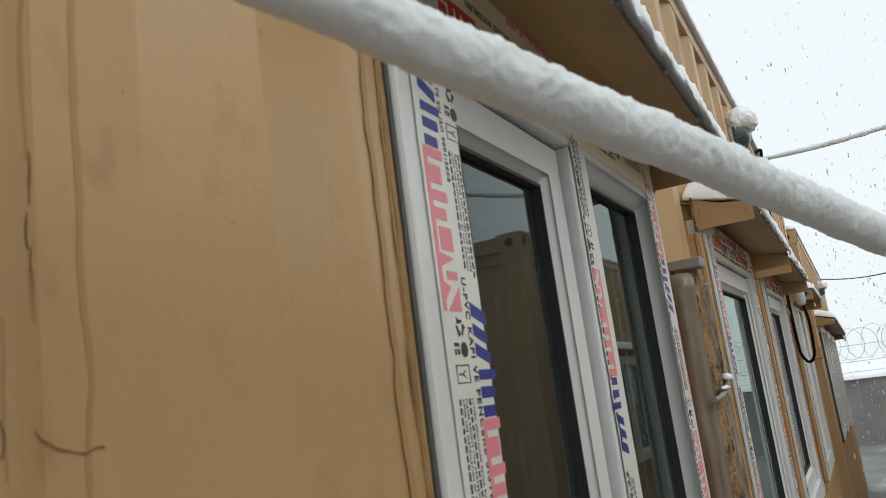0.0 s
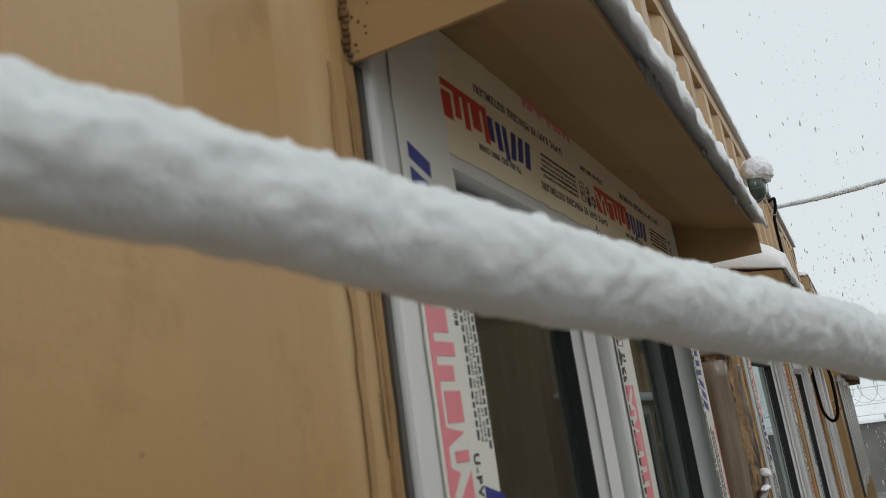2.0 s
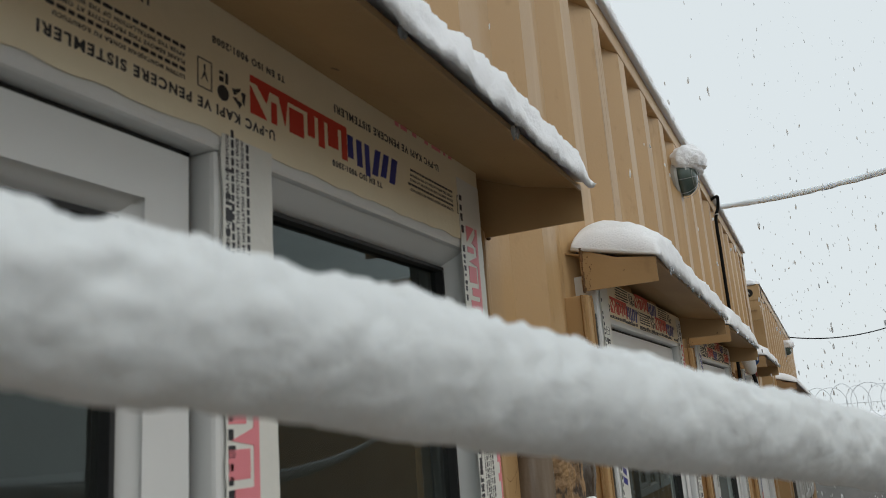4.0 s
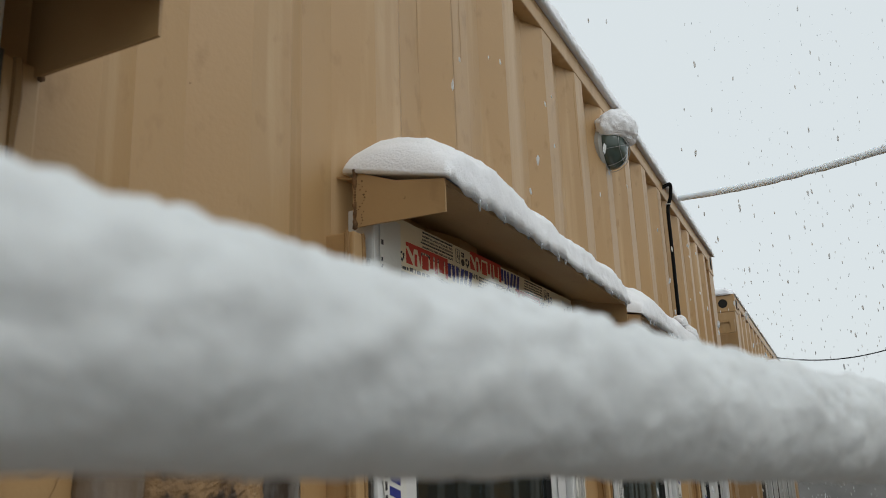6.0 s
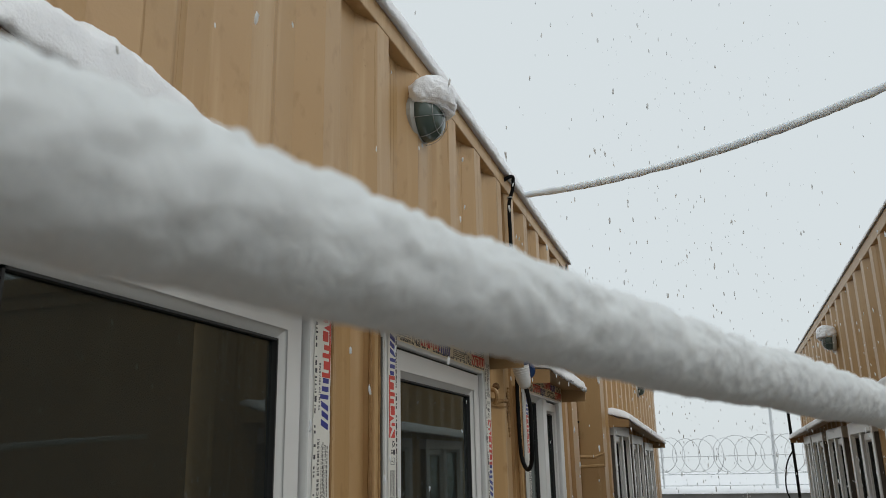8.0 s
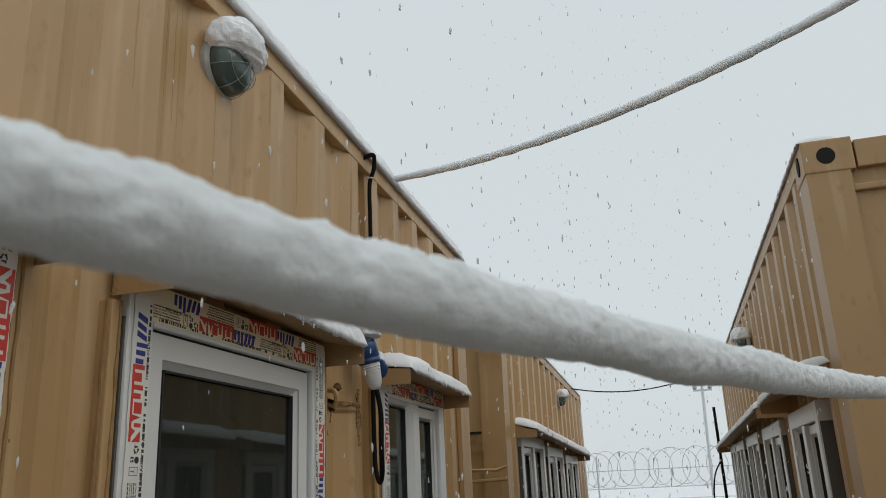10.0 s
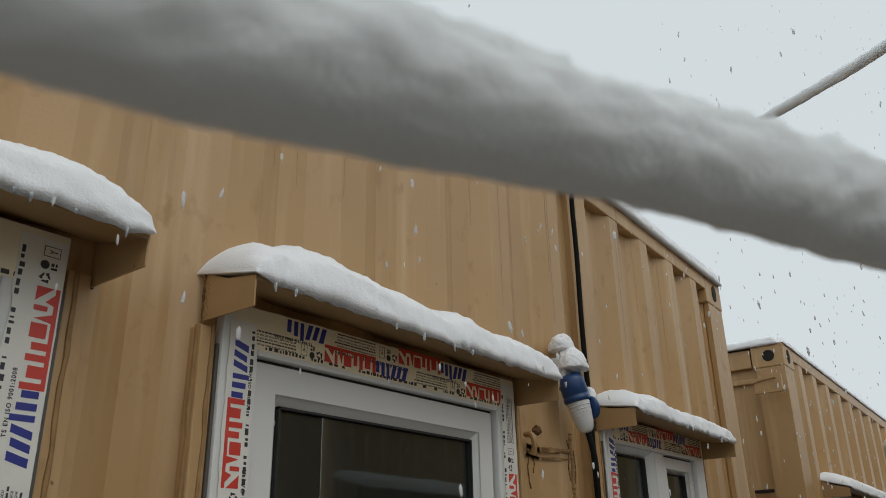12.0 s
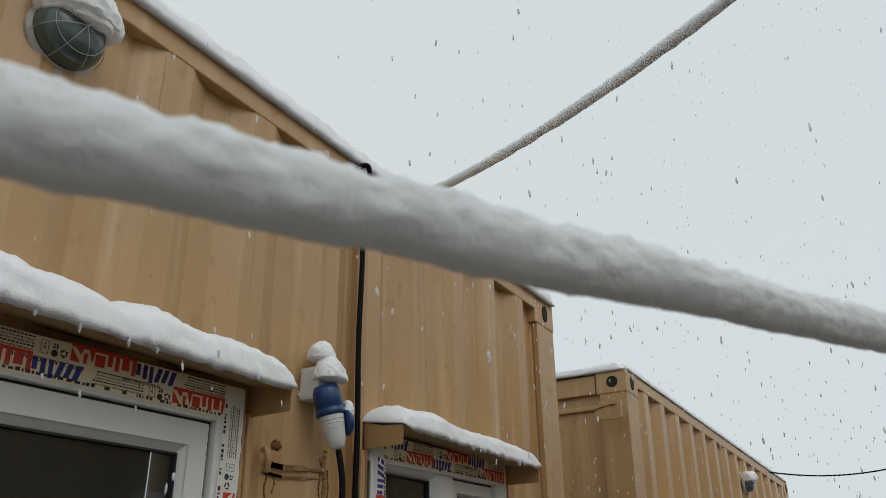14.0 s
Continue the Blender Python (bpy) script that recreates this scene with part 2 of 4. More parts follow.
def fold(x):
    """Depth of the corrugated sheet behind its outer flats."""
    if SEAM < x < SEAM_END:
        k = ((x - SEAM_PHASE) % SEAM_PITCH) * PITCH / SEAM_PITCH
    else:
        k = (x - PHASE) % PITCH
    if k < 0.072:
        return 0.0
    if k < 0.140:
        return DEEP * (k - 0.072) / 0.068
    if k < 0.210:
        return DEEP
    return DEEP * (PITCH - k) / 0.068


def corrugated(bm, x0, x1, z0, z1, face, out, openings):
    """A folded sheet in the plane y = face; out is -1 or 1, the side that it looks to. Openings: (xa, xb, za, zb)."""
    cuts = {x0, x1}
    k = math.floor((x0 - PHASE) / PITCH)
    while PHASE + k * PITCH < x1:
        for o in (0, 0.072, 0.140, 0.210):
            cuts.add(PHASE + k * PITCH + o)
        k += 1
    cuts = {q for q in cuts if not SEAM < q < SEAM_END} | {SEAM, SEAM + 0.002, SEAM_END - 0.002, SEAM_END, x0, x1}
    for k in range(6):
        cuts |= {q for q in (SEAM_PHASE + (k + o / PITCH) * SEAM_PITCH for o in (0, 0.072, 0.140, 0.210)) if q < SEAM_END}
    for xa, xb, za, zb in openings:
        cuts |= {xa, xb}
    cuts = sorted(c for c in cuts if x0 <= c <= x1)
    zs = sorted({z0, z1} | {z for o in openings for z in o[2:]})
    grid = {}

    def vert(x, z):
        if (x, z) not in grid:
            grid[x, z] = bm.verts.new((x, face - out * fold(x), z))
        return grid[x, z]

    for xa, xb in zip(cuts, cuts[1:]):
        for za, zb in zip(zs, zs[1:]):
            xm, zm = (xa + xb) / 2, (za + zb) / 2
            if not any(o[0] < xm < o[1] and o[2] < zm < o[3] for o in openings):
                bm.faces.new((vert(xa, za), vert(xb, za), vert(xb, zb), vert(xa, zb)))
    return bm


def casting(bm, x, y, z, sx, sy, bmh, bms):
    """A cast corner block with its slots: outer corner at x, y, top at z; sx, sy point into the box."""
    box(bm, *sorted((x, x + sx * 0.178)), *sorted((y, y + sy * 0.162)), z - 0.118, z, bevel=0.006)
    lathe(bmh, [(0.0, 0), (0.030, 0), (0.030, 0.004)], (x + sx * 0.003, y + sy * 0.075, z - 0.06), (-sx, 0, 0), 20)
    ring = [(x + sx * 0.085 + 0.022 * math.cos(a), z - 0.06 + 0.036 * math.sin(a)) for a in (2 * math.pi * i / 18 for i in range(18))]
    prism(bms, ring, "y", y - sy * 0.0035, y + sy * 0.02)


def roof_drop(x):
    """How far the long roof rises or sinks along its length."""
    return float(np.interp(x, (-5.36, 3.2, 4.7, 6.86), (0.025, 0.005, -0.011, -0.097)))


def sink(ob):
    """Lets the upper edge of a mesh follow the settled roof line."""
    bm = bmesh.new()
    bm.from_mesh(ob.data)
    for x in (3.2, 4.7):
        bmesh.ops.bisect_plane(bm, geom=bm.verts[:] + bm.edges[:] + bm.faces[:], plane_co=(x, 0, 0), plane_no=(1, 0, 0))
    for v in bm.verts:
        if v.co.z > 2.0:
            v.co.z += roof_drop(v.co.x)
    bm.to_mesh(ob.data)
    bm.free()
    return ob


def container(label, x0, x1, face, out, top, base, openings, width=2.44, slope=0.0, settled=False):
    """A shipping container: its long side at y = face looks to out."""
    c = thing("shipping_container", label, "container")
    inn = -out
    back = face + inn * width
    wall = part("side_wall", corrugated(bmesh.new(), x0 + 0.12, x1 - 0.12, base + 0.1, top - 0.055, face, out, openings), paint, c, "tan corrugated steel sheet with rust streaks")
    sol = wall.modifiers.new("thickness", "SOLIDIFY")
    sol.thickness, sol.offset = 0.003, 0
    part("far_side_wall", corrugated(bmesh.new(), x0 + 0.12, x1 - 0.12, base + 0.1, top - 0.055, back, inn, []), paint, c)
    part("top_rail", boxed(x0 + 0.17, x1 - 0.17, *sorted((face - inn * 0.004, face + inn * 0.062)), top - 0.064, top - 0.006, bevel=0.004), paint, c)
    part("bottom_rail", boxed(x0 + 0.17, x1 - 0.17, *sorted((face - inn * 0.004, face + inn * 0.062)), base + 0.01, base + 0.13, bevel=0.004), paint, c)
    for xe, s in ((x0, 1), (x1, -1)):
        post = bmesh.new()
        pts = [(xe, face), (xe + s * 0.155, face), (xe + s * 0.155, face + inn * 0.02), (xe + s * 0.128, face + inn * 0.045), (xe + s * 0.04, face + inn * 0.045), (xe + s * 0.04, face + inn * 0.14), (xe, face + inn * 0.14)]
        prism(post, pts, "z", base + 0.11, top - 0.115)
        part("corner_post", post, paint, c)
        cb, hb, hs = bmesh.new(), bmesh.new(), bmesh.new()
        casting(cb, xe - s * 0.004, face - inn * 0.004, top, s, inn, hb, hs)
        block = part("corner_casting", cb, paint, c, "cast steel corner block with oval slots")
        part("slot", hb, deep_shade, block)
        part("slot", hs, deep_shade, block)
        cb, hb, hs = bmesh.new(), bmesh.new(), bmesh.new()
        casting(cb, xe - s * 0.004, back + inn * 0.004, top, s, -inn, hb, hs)
        block = part("corner_casting", cb, paint, c)
        part("slot", hb, deep_shade, block)
        part("slot", hs, deep_shade, block)
        end = part("end_wall", boxed(*sorted((xe + s * 0.03, xe + s * 0.06)), *sorted((face + inn * 0.05, back - inn * 0.05)), base + 0.1, top - 0.09), paint, c)
        part("header", boxed(*sorted((xe + s * 0.004, xe + s * 0.05)), *sorted((face + inn * 0.165, back - inn * 0.165)), top - 0.11, top - 0.012, bevel=0.004), paint, c)
        part("door_gasket_rail", boxed(*sorted((xe + s * 0.012, xe + s * 0.05)), *sorted((face + inn * 0.14, back - inn * 0.14)), top - 0.19, top - 0.165, bevel=0.006), paint, c)
    part("roof", boxed(x0 + 0.03, x1 - 0.03, *sorted((face + inn * 0.03, back - inn * 0.03)), top - 0.03, top - 0.008), paint, c)
    part("lining", boxed(x0 + 0.1, x1 - 0.1, *sorted((back - inn * 0.09, back - inn * 0.06)), base + 0.15, top - 0.1), room_wall, c)
    part("floor_panel", boxed(x0 + 0.1, x1 - 0.1, *sorted((face + inn * 0.07, back - inn * 0.095)), base + 0.1, base + 0.14), room_wall, c)
    part("ceiling_panel", boxed(x0 + 0.1, x1 - 0.1, *sorted((face + inn * 0.07, back - inn * 0.095)), top - 0.14, top - 0.12), room_wall, c)
    if settled:
        for o in c.children_recursive:
            sink(o)
    if slope:
        piv = Matrix.Translation((x0, 0, base))
        c.matrix_world = piv @ Matrix.Rotation(slope, 4, "Y") @ piv.inverted()
    return c

# ---- snow bodies ----
def snow_strip(name, label, x0, x1, z, y_in, y_out, high, slope=0.0, droop=0.012, step=0.0045, ends=0.075, seed=1.0, out=-1, taper=0.0, hump=0.0):
    """Snow lying along x on a narrow ledge between y_in and y_out. slope: rise of the ledge per metre of x; taper: fall from wall to edge."""
    n = max(8, int((x1 - x0) / step))
    m = 26
    vs, faces = [], []
    w = abs(y_out - y_in)
    for i in range(n + 1):
        x = x0 + (x1 - x0) * i / n
        e = min((x - x0), (x1 - x)) / ends
        swell = math.sqrt(max(0.02, 1 - (1 - min(e, 1)) ** 2))
        h = high * swell * (1 + 0.22 * lump((x, 0, 0), 0.11, seed) + 0.10 * lump((x, 1, 0), 0.035, seed))
        h *= 1 + hump * math.exp(-((x - x0 - 0.17) / 0.10) ** 2) - hump * 0.5 * math.exp(-((x - x0) / 0.07) ** 2)
        zz = z + slope * (x - x0)
        for j in range(m + 1):
            a = j / m
            ang = math.pi * a
            u = 0.5 - 0.5 * math.cos(ang)
            yy = u * (w + 0.010) * (1 + 0.03 * lump((x, a, 0), 0.05, seed + 3))
            if u > 0.93:
                yy = max(yy, w + 0.0035)
            top = h * (math.sin(ang) ** 0.55 if 0 < a < 1 else 0)
            drop = -droop * min(1, swell * 1.1) ** 2 * (1 + 0.4 * lump((x, 0, 5), 0.03, seed)) * max(0, (u - 0.94) / 0.06)
            p = Vector((x, y_in + out * yy, zz - taper * u + top * (1 - 0.12 * u) + drop))
            k = 0.0030 * lump(p, 0.020, seed) + 0.0016 * lump(p, 0.0075, seed + 9)
            p += Vector((k * 0.4, out * k, k if 0 < a < 1 else 0))
            vs.append(p)
        vs.append(Vector((x, y_in + out * (w + 0.002), zz - taper + 0.002)))
    r = m + 2
    for i in range(n):
        for j in range(r):
            q, e = i * r + j, i * r + (j + 1) % r
            faces.append((q, e, e + r, q + r))
    faces += [tuple(range(r - 1, -1, -1)), tuple(n * r + j for j in range(r))]
    me = bpy.data.meshes.new(name)
    me.from_pydata(vs, [], faces)
    me.materials.append(snow)
    me.shade_smooth()
    return tagged(new(name, me), label, "snow")


def snow_cap(name, label, centre, size, seed):
    """A lumpy cap of snow on a small thing."""
    bm = bmesh.new()
    bmesh.ops.create_icosphere(bm, subdivisions=5, radius=1)
    for v in bm.verts:
        p = v.co.copy()
        k = 1 + 0.16 * lump(p, 0.7, seed) + 0.07 * lump(p, 0.25, seed) + 0.05 * lump(p, 0.1, seed)
        if p.z < -0.25:
            p.z = -0.25 + (p.z + 0.25) * 0.25
        v.co = Vector((p.x * size[0] * k, p.y * size[1] * k, p.z * size[2] * k)) + Vector(centre)
    return tagged(mesh_object(name, bm, snow, True), label, "snow")

# ---- ground ----
gx, gy = [-60 + i * 2.4 for i in range(96)], [-90 + i * 2.4 for i in range(76)]
gv = [(x, y, -0.15 - max(0, x - 18) * 0.004 + 0.03 * noise.noise(Vector((x, y, 0)) * 0.35)) for x in gx for y in gy]
gf = [(i * 76 + j, (i + 1) * 76 + j, (i + 1) * 76 + j + 1, i * 76 + j + 1) for i in range(95) for j in range(75)]
gm = bpy.data.meshes.new("ground")
gm.from_pydata(gv, [], gf)
gm.materials.append(yard_ground)
gm.materials.append(snow)
for p in gm.polygons:
    if p.center.x > 16.2:
        p.material_index = 1
gm.shade_smooth()
tagged(new("ground", gm), "yard ground in grey with pale patches, toned to set the bounce light, snow farther out", "ground", kind="structure")

# ---- the containers ----
FACE = 0.021
WINDOWS = {            # outer frame: x0, x1, bottom, top
    "a": (1.608, 2.540, 0.85, 1.862),
    "b": (3.088, 3.978, 0.83, 1.800),
    "c": (4.245, 5.105, 0.82, 1.776),
    "d": (5.572, 6.325, 0.81, 1.755),
}
holes = [(a + 0.01, b - 0.01, c + 0.01, d - 0.01) for a, b, c, d in WINDOWS.values()]
long_box = container("long tan corrugated steel container housing with white windows", -5.36, 6.85, FACE, -1, 2.575, -0.02, holes, settled=True)

E_WIN = [(8.05, 8.95, 0.72, 1.66), (9.10, 9.95, 0.72, 1.66), (10.10, 10.95, 0.72, 1.66)]
next_box = container("second tan corrugated container behind a narrow gap", 7.60, 11.75, FACE - 0.01, -1, 2.395, -0.18, [(a + 0.01, b - 0.01, c + 0.01, d - 0.01) for a, b, c, d in E_WIN], slope=radians(2.2))
OPP = -1.46
O_WIN = [(6.22, 7.00, 0.75, 1.62), (7.35, 8.25, 0.75, 1.62), (8.55, 9.45, 0.75, 1.62), (9.75, 10.65, 0.75, 1.62), (10.75, 11.45, 0.75, 1.62)]
opposite_box = container("tan corrugated container across the alley", 5.80, 11.86, OPP, 1, 2.455, -0.12, [(a + 0.01, b - 0.01, c + 0.01, d - 0.01) for a, b, c, d in O_WIN])
R_WIN = [(-1.6, -0.7, 0.85, 1.75), (0.2, 1.1, 0.85, 1.75), (2.1, 3.0, 0.85, 1.75), (3.6, 4.4, 0.85, 1.75)]
yard_box = container("tan corrugated container facing the windows across the yard", -2.6, 4.95, -4.4, 1, 2.5, -0.1, [(a + 0.01, b - 0.01, c + 0.01, d - 0.01) for a, b, c, d in R_WIN])

# ---- windows ----
def member(bm, x0, x1, y0, y1, z0, z1):
    box(bm, x0, x1, y0, y1, z0, z1, bevel=0.004)


def bead(bm, x0, x1, z0, z1, y0, y1, w, out=-1):
    """A sloping rim round an opening: from y0 at the outside to y1 at the inside."""
    o = [(x0, z0), (x1, z0), (x1, z1), (x0, z1)]
    i = [(x0 + w, z0 + w), (x1 - w, z0 + w), (x1 - w, z1 - w), (x0 + w, z1 - w)]
    a, b = [bm.verts.new((x, y0, z)) for x, z in o], [bm.verts.new((x, y1, z)) for x, z in i]
    c = [bm.verts.new((x, y1 - out * 0.01, z)) for x, z in o]
    for k in range(4):
        j = (k + 1) % 4
        bm.faces.new((a[k], a[j], b[j], b[k]))
        bm.faces.new((b[k], b[j], c[j], c[k]))
        bm.faces.new((c[k], c[j], a[j], a[k]))


def window(number, label, x0, x1, z0, z1, panes, front, out=-1, fw=0.075, head=0.0):
    """panes: (xa, xb, sash width); a sash is parted from the frame by a dark gap."""
    head = head or fw
    inn = -out
    Y = lambda d: front + inn * d
    jl, jr = panes[0][0] - 0.001, panes[-1][1] + 0.001
    w = thing("window_%d" % number, label, "window", kind="structure")
    for name, a in (("left_jamb", (x0, jl, z0, z1)), ("right_jamb", (jr, x1, z0, z1)), ("head", (jl, jr, z1 - head, z1)), ("bottom_rail", (jl, jr, z0, z0 + fw))):
        b = bmesh.new()
        member(b, a[0], a[1], *sorted((Y(0), Y(0.07))), a[2], a[3])
        part(name, b, upvc, w)
    e = bmesh.new()
    box(e, x0 - 0.006, x0 - 0.0005, *sorted((Y(0.006), Y(0.06))), z0 - 0.006, z1 - 0.075)
    box(e, x1 + 0.0005, x1 + 0.006, *sorted((Y(0.006), Y(0.06))), z0 - 0.006, z1 - 0.075)
    part("edge_seal", e, side_grey, w, "dark grey side of the frame")
    for k, (xa, xb, sw) in enumerate(panes):
        za, zb = z0 + fw, z1 - head
        if k:
            b = bmesh.new()
            member(b, panes[k - 1][1] + 0.004, xa - 0.004, *sorted((Y(0.001), Y(0.07))), za, zb)
            part("mullion", b, upvc, w)
        if sw > 0.03:
            g = bmesh.new()
            for q in ((xa, xa + 0.007, za, zb), (xb - 0.007, xb, za, zb), (xa, xb, za, za + 0.007), (xa, xb, zb - 0.007, zb)):
                box(g, q[0], q[1], *sorted((Y(0.020), Y(0.056))), q[2], q[3])
            part("gasket", g, gasket, w)
            s = bmesh.new()
            bead(s, xa + 0.006, xb - 0.006, za + 0.006, zb - 0.006, Y(0.015), Y(0.0155), sw * 0.62, out)
            q = sw * 0.62
            bead(s, xa + q, xb - q, za + q, zb - q, Y(0.0156), Y(0.034), sw * 0.30, out)
            sash = part("sash", s, upvc, w, "white opening sash")
        else:
            s = bmesh.new()
            bead(s, xa - 0.004, xb + 0.004, za - 0.002, zb + 0.002, Y(0.004), Y(0.034), sw, out)
            sash = part("glazing_bead", s, upvc, w)
        g = bmesh.new()
        k2 = 0.92 * sw
        for q in ((xa + k2, xa + k2 + 0.004, za + k2, zb - k2), (xb - k2 - 0.004, xb - k2, za + k2, zb - k2), (xa + k2, xb - k2, za + k2, za + k2 + 0.004), (xa + k2, xb - k2, zb - k2 - 0.004, zb - k2)):
            box(g, q[0], q[1], *sorted((Y(0.024), Y(0.040))), q[2], q[3])
        part("glass_seal", g, gasket, sash)
        p = bmesh.new()
        v = [p.verts.new((x, Y(0.034), z)) for x, z in ((xa + k2, za + k2), (xb - k2, za + k2), (xb - k2, zb - k2), (xa + k2, zb - k2))]
        p.faces.new(v)
        if out > 0:
            bmesh.ops.reverse_faces(p, faces=p.faces[:])
        me = bpy.data.meshes.new("glass_pane")
        p.to_mesh(me)
        p.free()
        me.materials.append(glass)
        ob = new("glass_pane", me)
        ob.parent = sash
        ob["label"] = "clear glass mirroring the yard"
        ob.visible_shadow = False
    return w


wa = window(1, "white plastic two-part window with printed protective film still on", *WINDOWS["a"], [(1.696, 2.046, 0.064), (2.112, 2.492, 0.022)], 0.0, head=0.119)
wb = window(2, "white plastic window with large single sash and torn printed film", *WINDOWS["b"], [(3.165, 3.895, 0.078)], 0.0, head=0.088)
wc = window(3, "white plastic single-sash window with printed film on its frame", *WINDOWS["c"], [(4.320, 5.030, 0.078)], 0.0, head=0.081)
wd = window(4, "small white plastic two-part window with printed film", *WINDOWS["d"], [(5.635, 5.905, 0.022), (5.985, 6.250, 0.056)], 0.0, head=0.075)


def subframe(x0, x1, z0, top, z1, w=0.042, wl=0.042, filler=0.0):
    """Tan angle iron welded into the wall opening round a window."""
    c = thing("window_surround", "tan welded steel surround with caulked rust-streaked joints", "surround", "window surrounds")
    for name, a in (("left_bar", (x0 - wl, x0 - 0.0065, z0, z1)), ("right_bar", (x1 + 0.007, x1 + w, z0, z1)), ("bottom_bar", (x0 - w, x1 + w, z0 - w, z0 - 0.007))):
        part(name, boxed(a[0], a[1], 0.009, FACE + 0.034, a[2], a[3], bevel=0.003), paint, c)
    if filler:
        b = bmesh.new()
        prism(b, [(x0 - 0.0066, 0.0085), (x0 - 0.030, 0.0095), (x0 - 0.075, FACE - 0.003), (x0 - filler, FACE - 0.0008), (x0 - filler, FACE + 0.03), (x0 - 0.0066, FACE + 0.03)], "z", z0 - w, filler + 1.79)
        part("filler_plate", b, paint, c, "painted filler plate flush with the wall")
    for k, (x, s) in enumerate(((x0 - w * 0.35, -1), (x0 - wl - 0.001, -1), (x1 + w * 0.5, 1))):
        if filler and k == 1:
            continue
        b = bmesh.new()
        tube(b, [(x + 0.004 * lump((0, 0, i * 0.03), 0.11, x), 0.0095 + (0.010 if k == 1 else 0), z0 + (z1 - z0) * i / 60) for i in range(61)], lambda q: 0.0042 + 0.0016 * lump((q * 14, 0, 0), 0.6, x), 6)
        part("caulk_line", b, caulk, c)
    return c


for k, q in WINDOWS.items():
    subframe(*q, {"a": 1.786, "b": 1.758, "c": 1.728, "d": 1.704}[k], wl=0.036, filler=0.11 if k == "a" else 0.0)
num = 5
for a, b, c, d in E_WIN:
    m = (a + b) / 2
    dz = -math.tan(radians(2.2)) * (m - 7.6)
    window(num, "narrow white plastic two-part window of the second container", a, b, c + 0.06 + dz, d + 0.04 + dz, [(a + 0.07, m - 0.04, 0.055), (m + 0.04, b - 0.07, 0.022)], -0.01, fw=0.07)
    num += 1
for a, b, c, d in O_WIN:
    m = (a + b) / 2
    window(num, "white plastic two-part window across the alley", a, b, c, d, [(a + 0.07, m - 0.04, 0.055), (m + 0.04, b - 0.07, 0.022)], OPP + 0.03, out=1, fw=0.07)
    num += 1
for a, b, c, d in R_WIN:
    m = (a + b) / 2
    window(num, "white plastic two-part window across the yard", a, b, c, d, [(a + 0.07, m - 0.04, 0.055), (m + 0.04, b - 0.07, 0.022)], -4.37, out=1, fw=0.07)
    num += 1

# ---- awnings ----
def awning(label, x0, x1, bottom, fall, y_wall=FACE, out=-1, reach=0.140, high=0.043, seed=1.0, seam=True, front=0.045, back=0.09, over=0.0, droop=0.012, weld=0.004):
    """A welded sheet-metal hood: sloping top, two side plates, a front lip; open below. fall: drop per metre of x."""
    inn = -out
    yf = y_wall + out * reach
    c = thing("awning", label, "awning", "awnings over the windows")
    Z = lambda x, h: bottom - fall * (x - x0) + h
    t = 0.003
    b = bmesh.new()
    xl, xr = x0 + t + 0.0005, x1 - t - 0.0005
    yw = y_wall + inn * 0.032
    rows = [(yw, back), (y_wall + out * reach * 0.48, front + (back - front) * 0.30), (yf - out * 0.004, front)]
    prism(b, [(y, h) for y, h in rows] + [(y, h - t) for y, h in rows[::-1]], "x", xl, xr)
    for v in b.verts:
        v.co.z = Z(v.co.x, v.co.z)
    part("top_sheet", b, awn_paint, c)
    for x, s in ((x0, 1), (x1, -1)):
        b = bmesh.new()
        prism(b, [(y_wall, Z(x, 0)), (yf, Z(x, 0)), (yf, Z(x, front)), (y_wall + out * reach * 0.48, Z(x, front + (back - front) * 0.30)), (y_wall, Z(x, back))], "x", x, x + s * t)
        part("side_plate", b, awn_paint, c)
    b = bmesh.new()
    vs = []
    for x in (x0 + t + 0.0005, x1 - t - 0.0005):
        for y in (yf, yf + inn * t):
            for h in (front - 0.007, front):
                vs.append(b.verts.new((x, y, Z(x, h))))
    for q in ((0, 1, 3, 2), (4, 6, 7, 5), (0, 4, 5, 1), (2, 3, 7, 6), (0, 2, 6, 4), (1, 5, 7, 3)):
        b.faces.new([vs[i] for i in q])
    part("front_lip", b, awn_paint, c)
    if seam:
        for x, s in ((x0, -1), (x1, 1)):
            b = bmesh.new()
            for i in range(22):
                h = back * i / 21
                p = Vector((x + s * 0.001, y_wall + out * (weld + 0.002 * lump((i, 0, 0), 1.7)), Z(x, h)))
                bmesh.ops.create_icosphere(b, subdivisions=1, radius=0.0028 + 0.0022 * lump(p, 0.008), matrix=Matrix.Translation(p))
            for i in range(16):
                q = Vector((x + s * 0.0002, y_wall + out * (weld + 0.004 + 0.022 * abs(lump((i, 3, x), 1.3))), Z(x, back * (0.06 + 0.055 * i) * 0.9)))
                bmesh.ops.create_icosphere(b, subdivisions=1, radius=0.0008 + 0.0016 * abs(lump(q, 0.01, 3.0)), matrix=Matrix.Translation(q))
            part("weld_bead", b, rust, c, "rough rusty weld along the wall")
    snow_strip("awning_snow", "thick fresh snow lying on a window awning", x0 - 0.004, x1 + 0.004, bottom + back + 0.001, y_wall + inn * 0.016, yf + out * over, high, -fall, seed=seed, out=out, taper=back - front, hump=0.2 if seam else 0.0, ends=0.07, droop=droop)
    return c


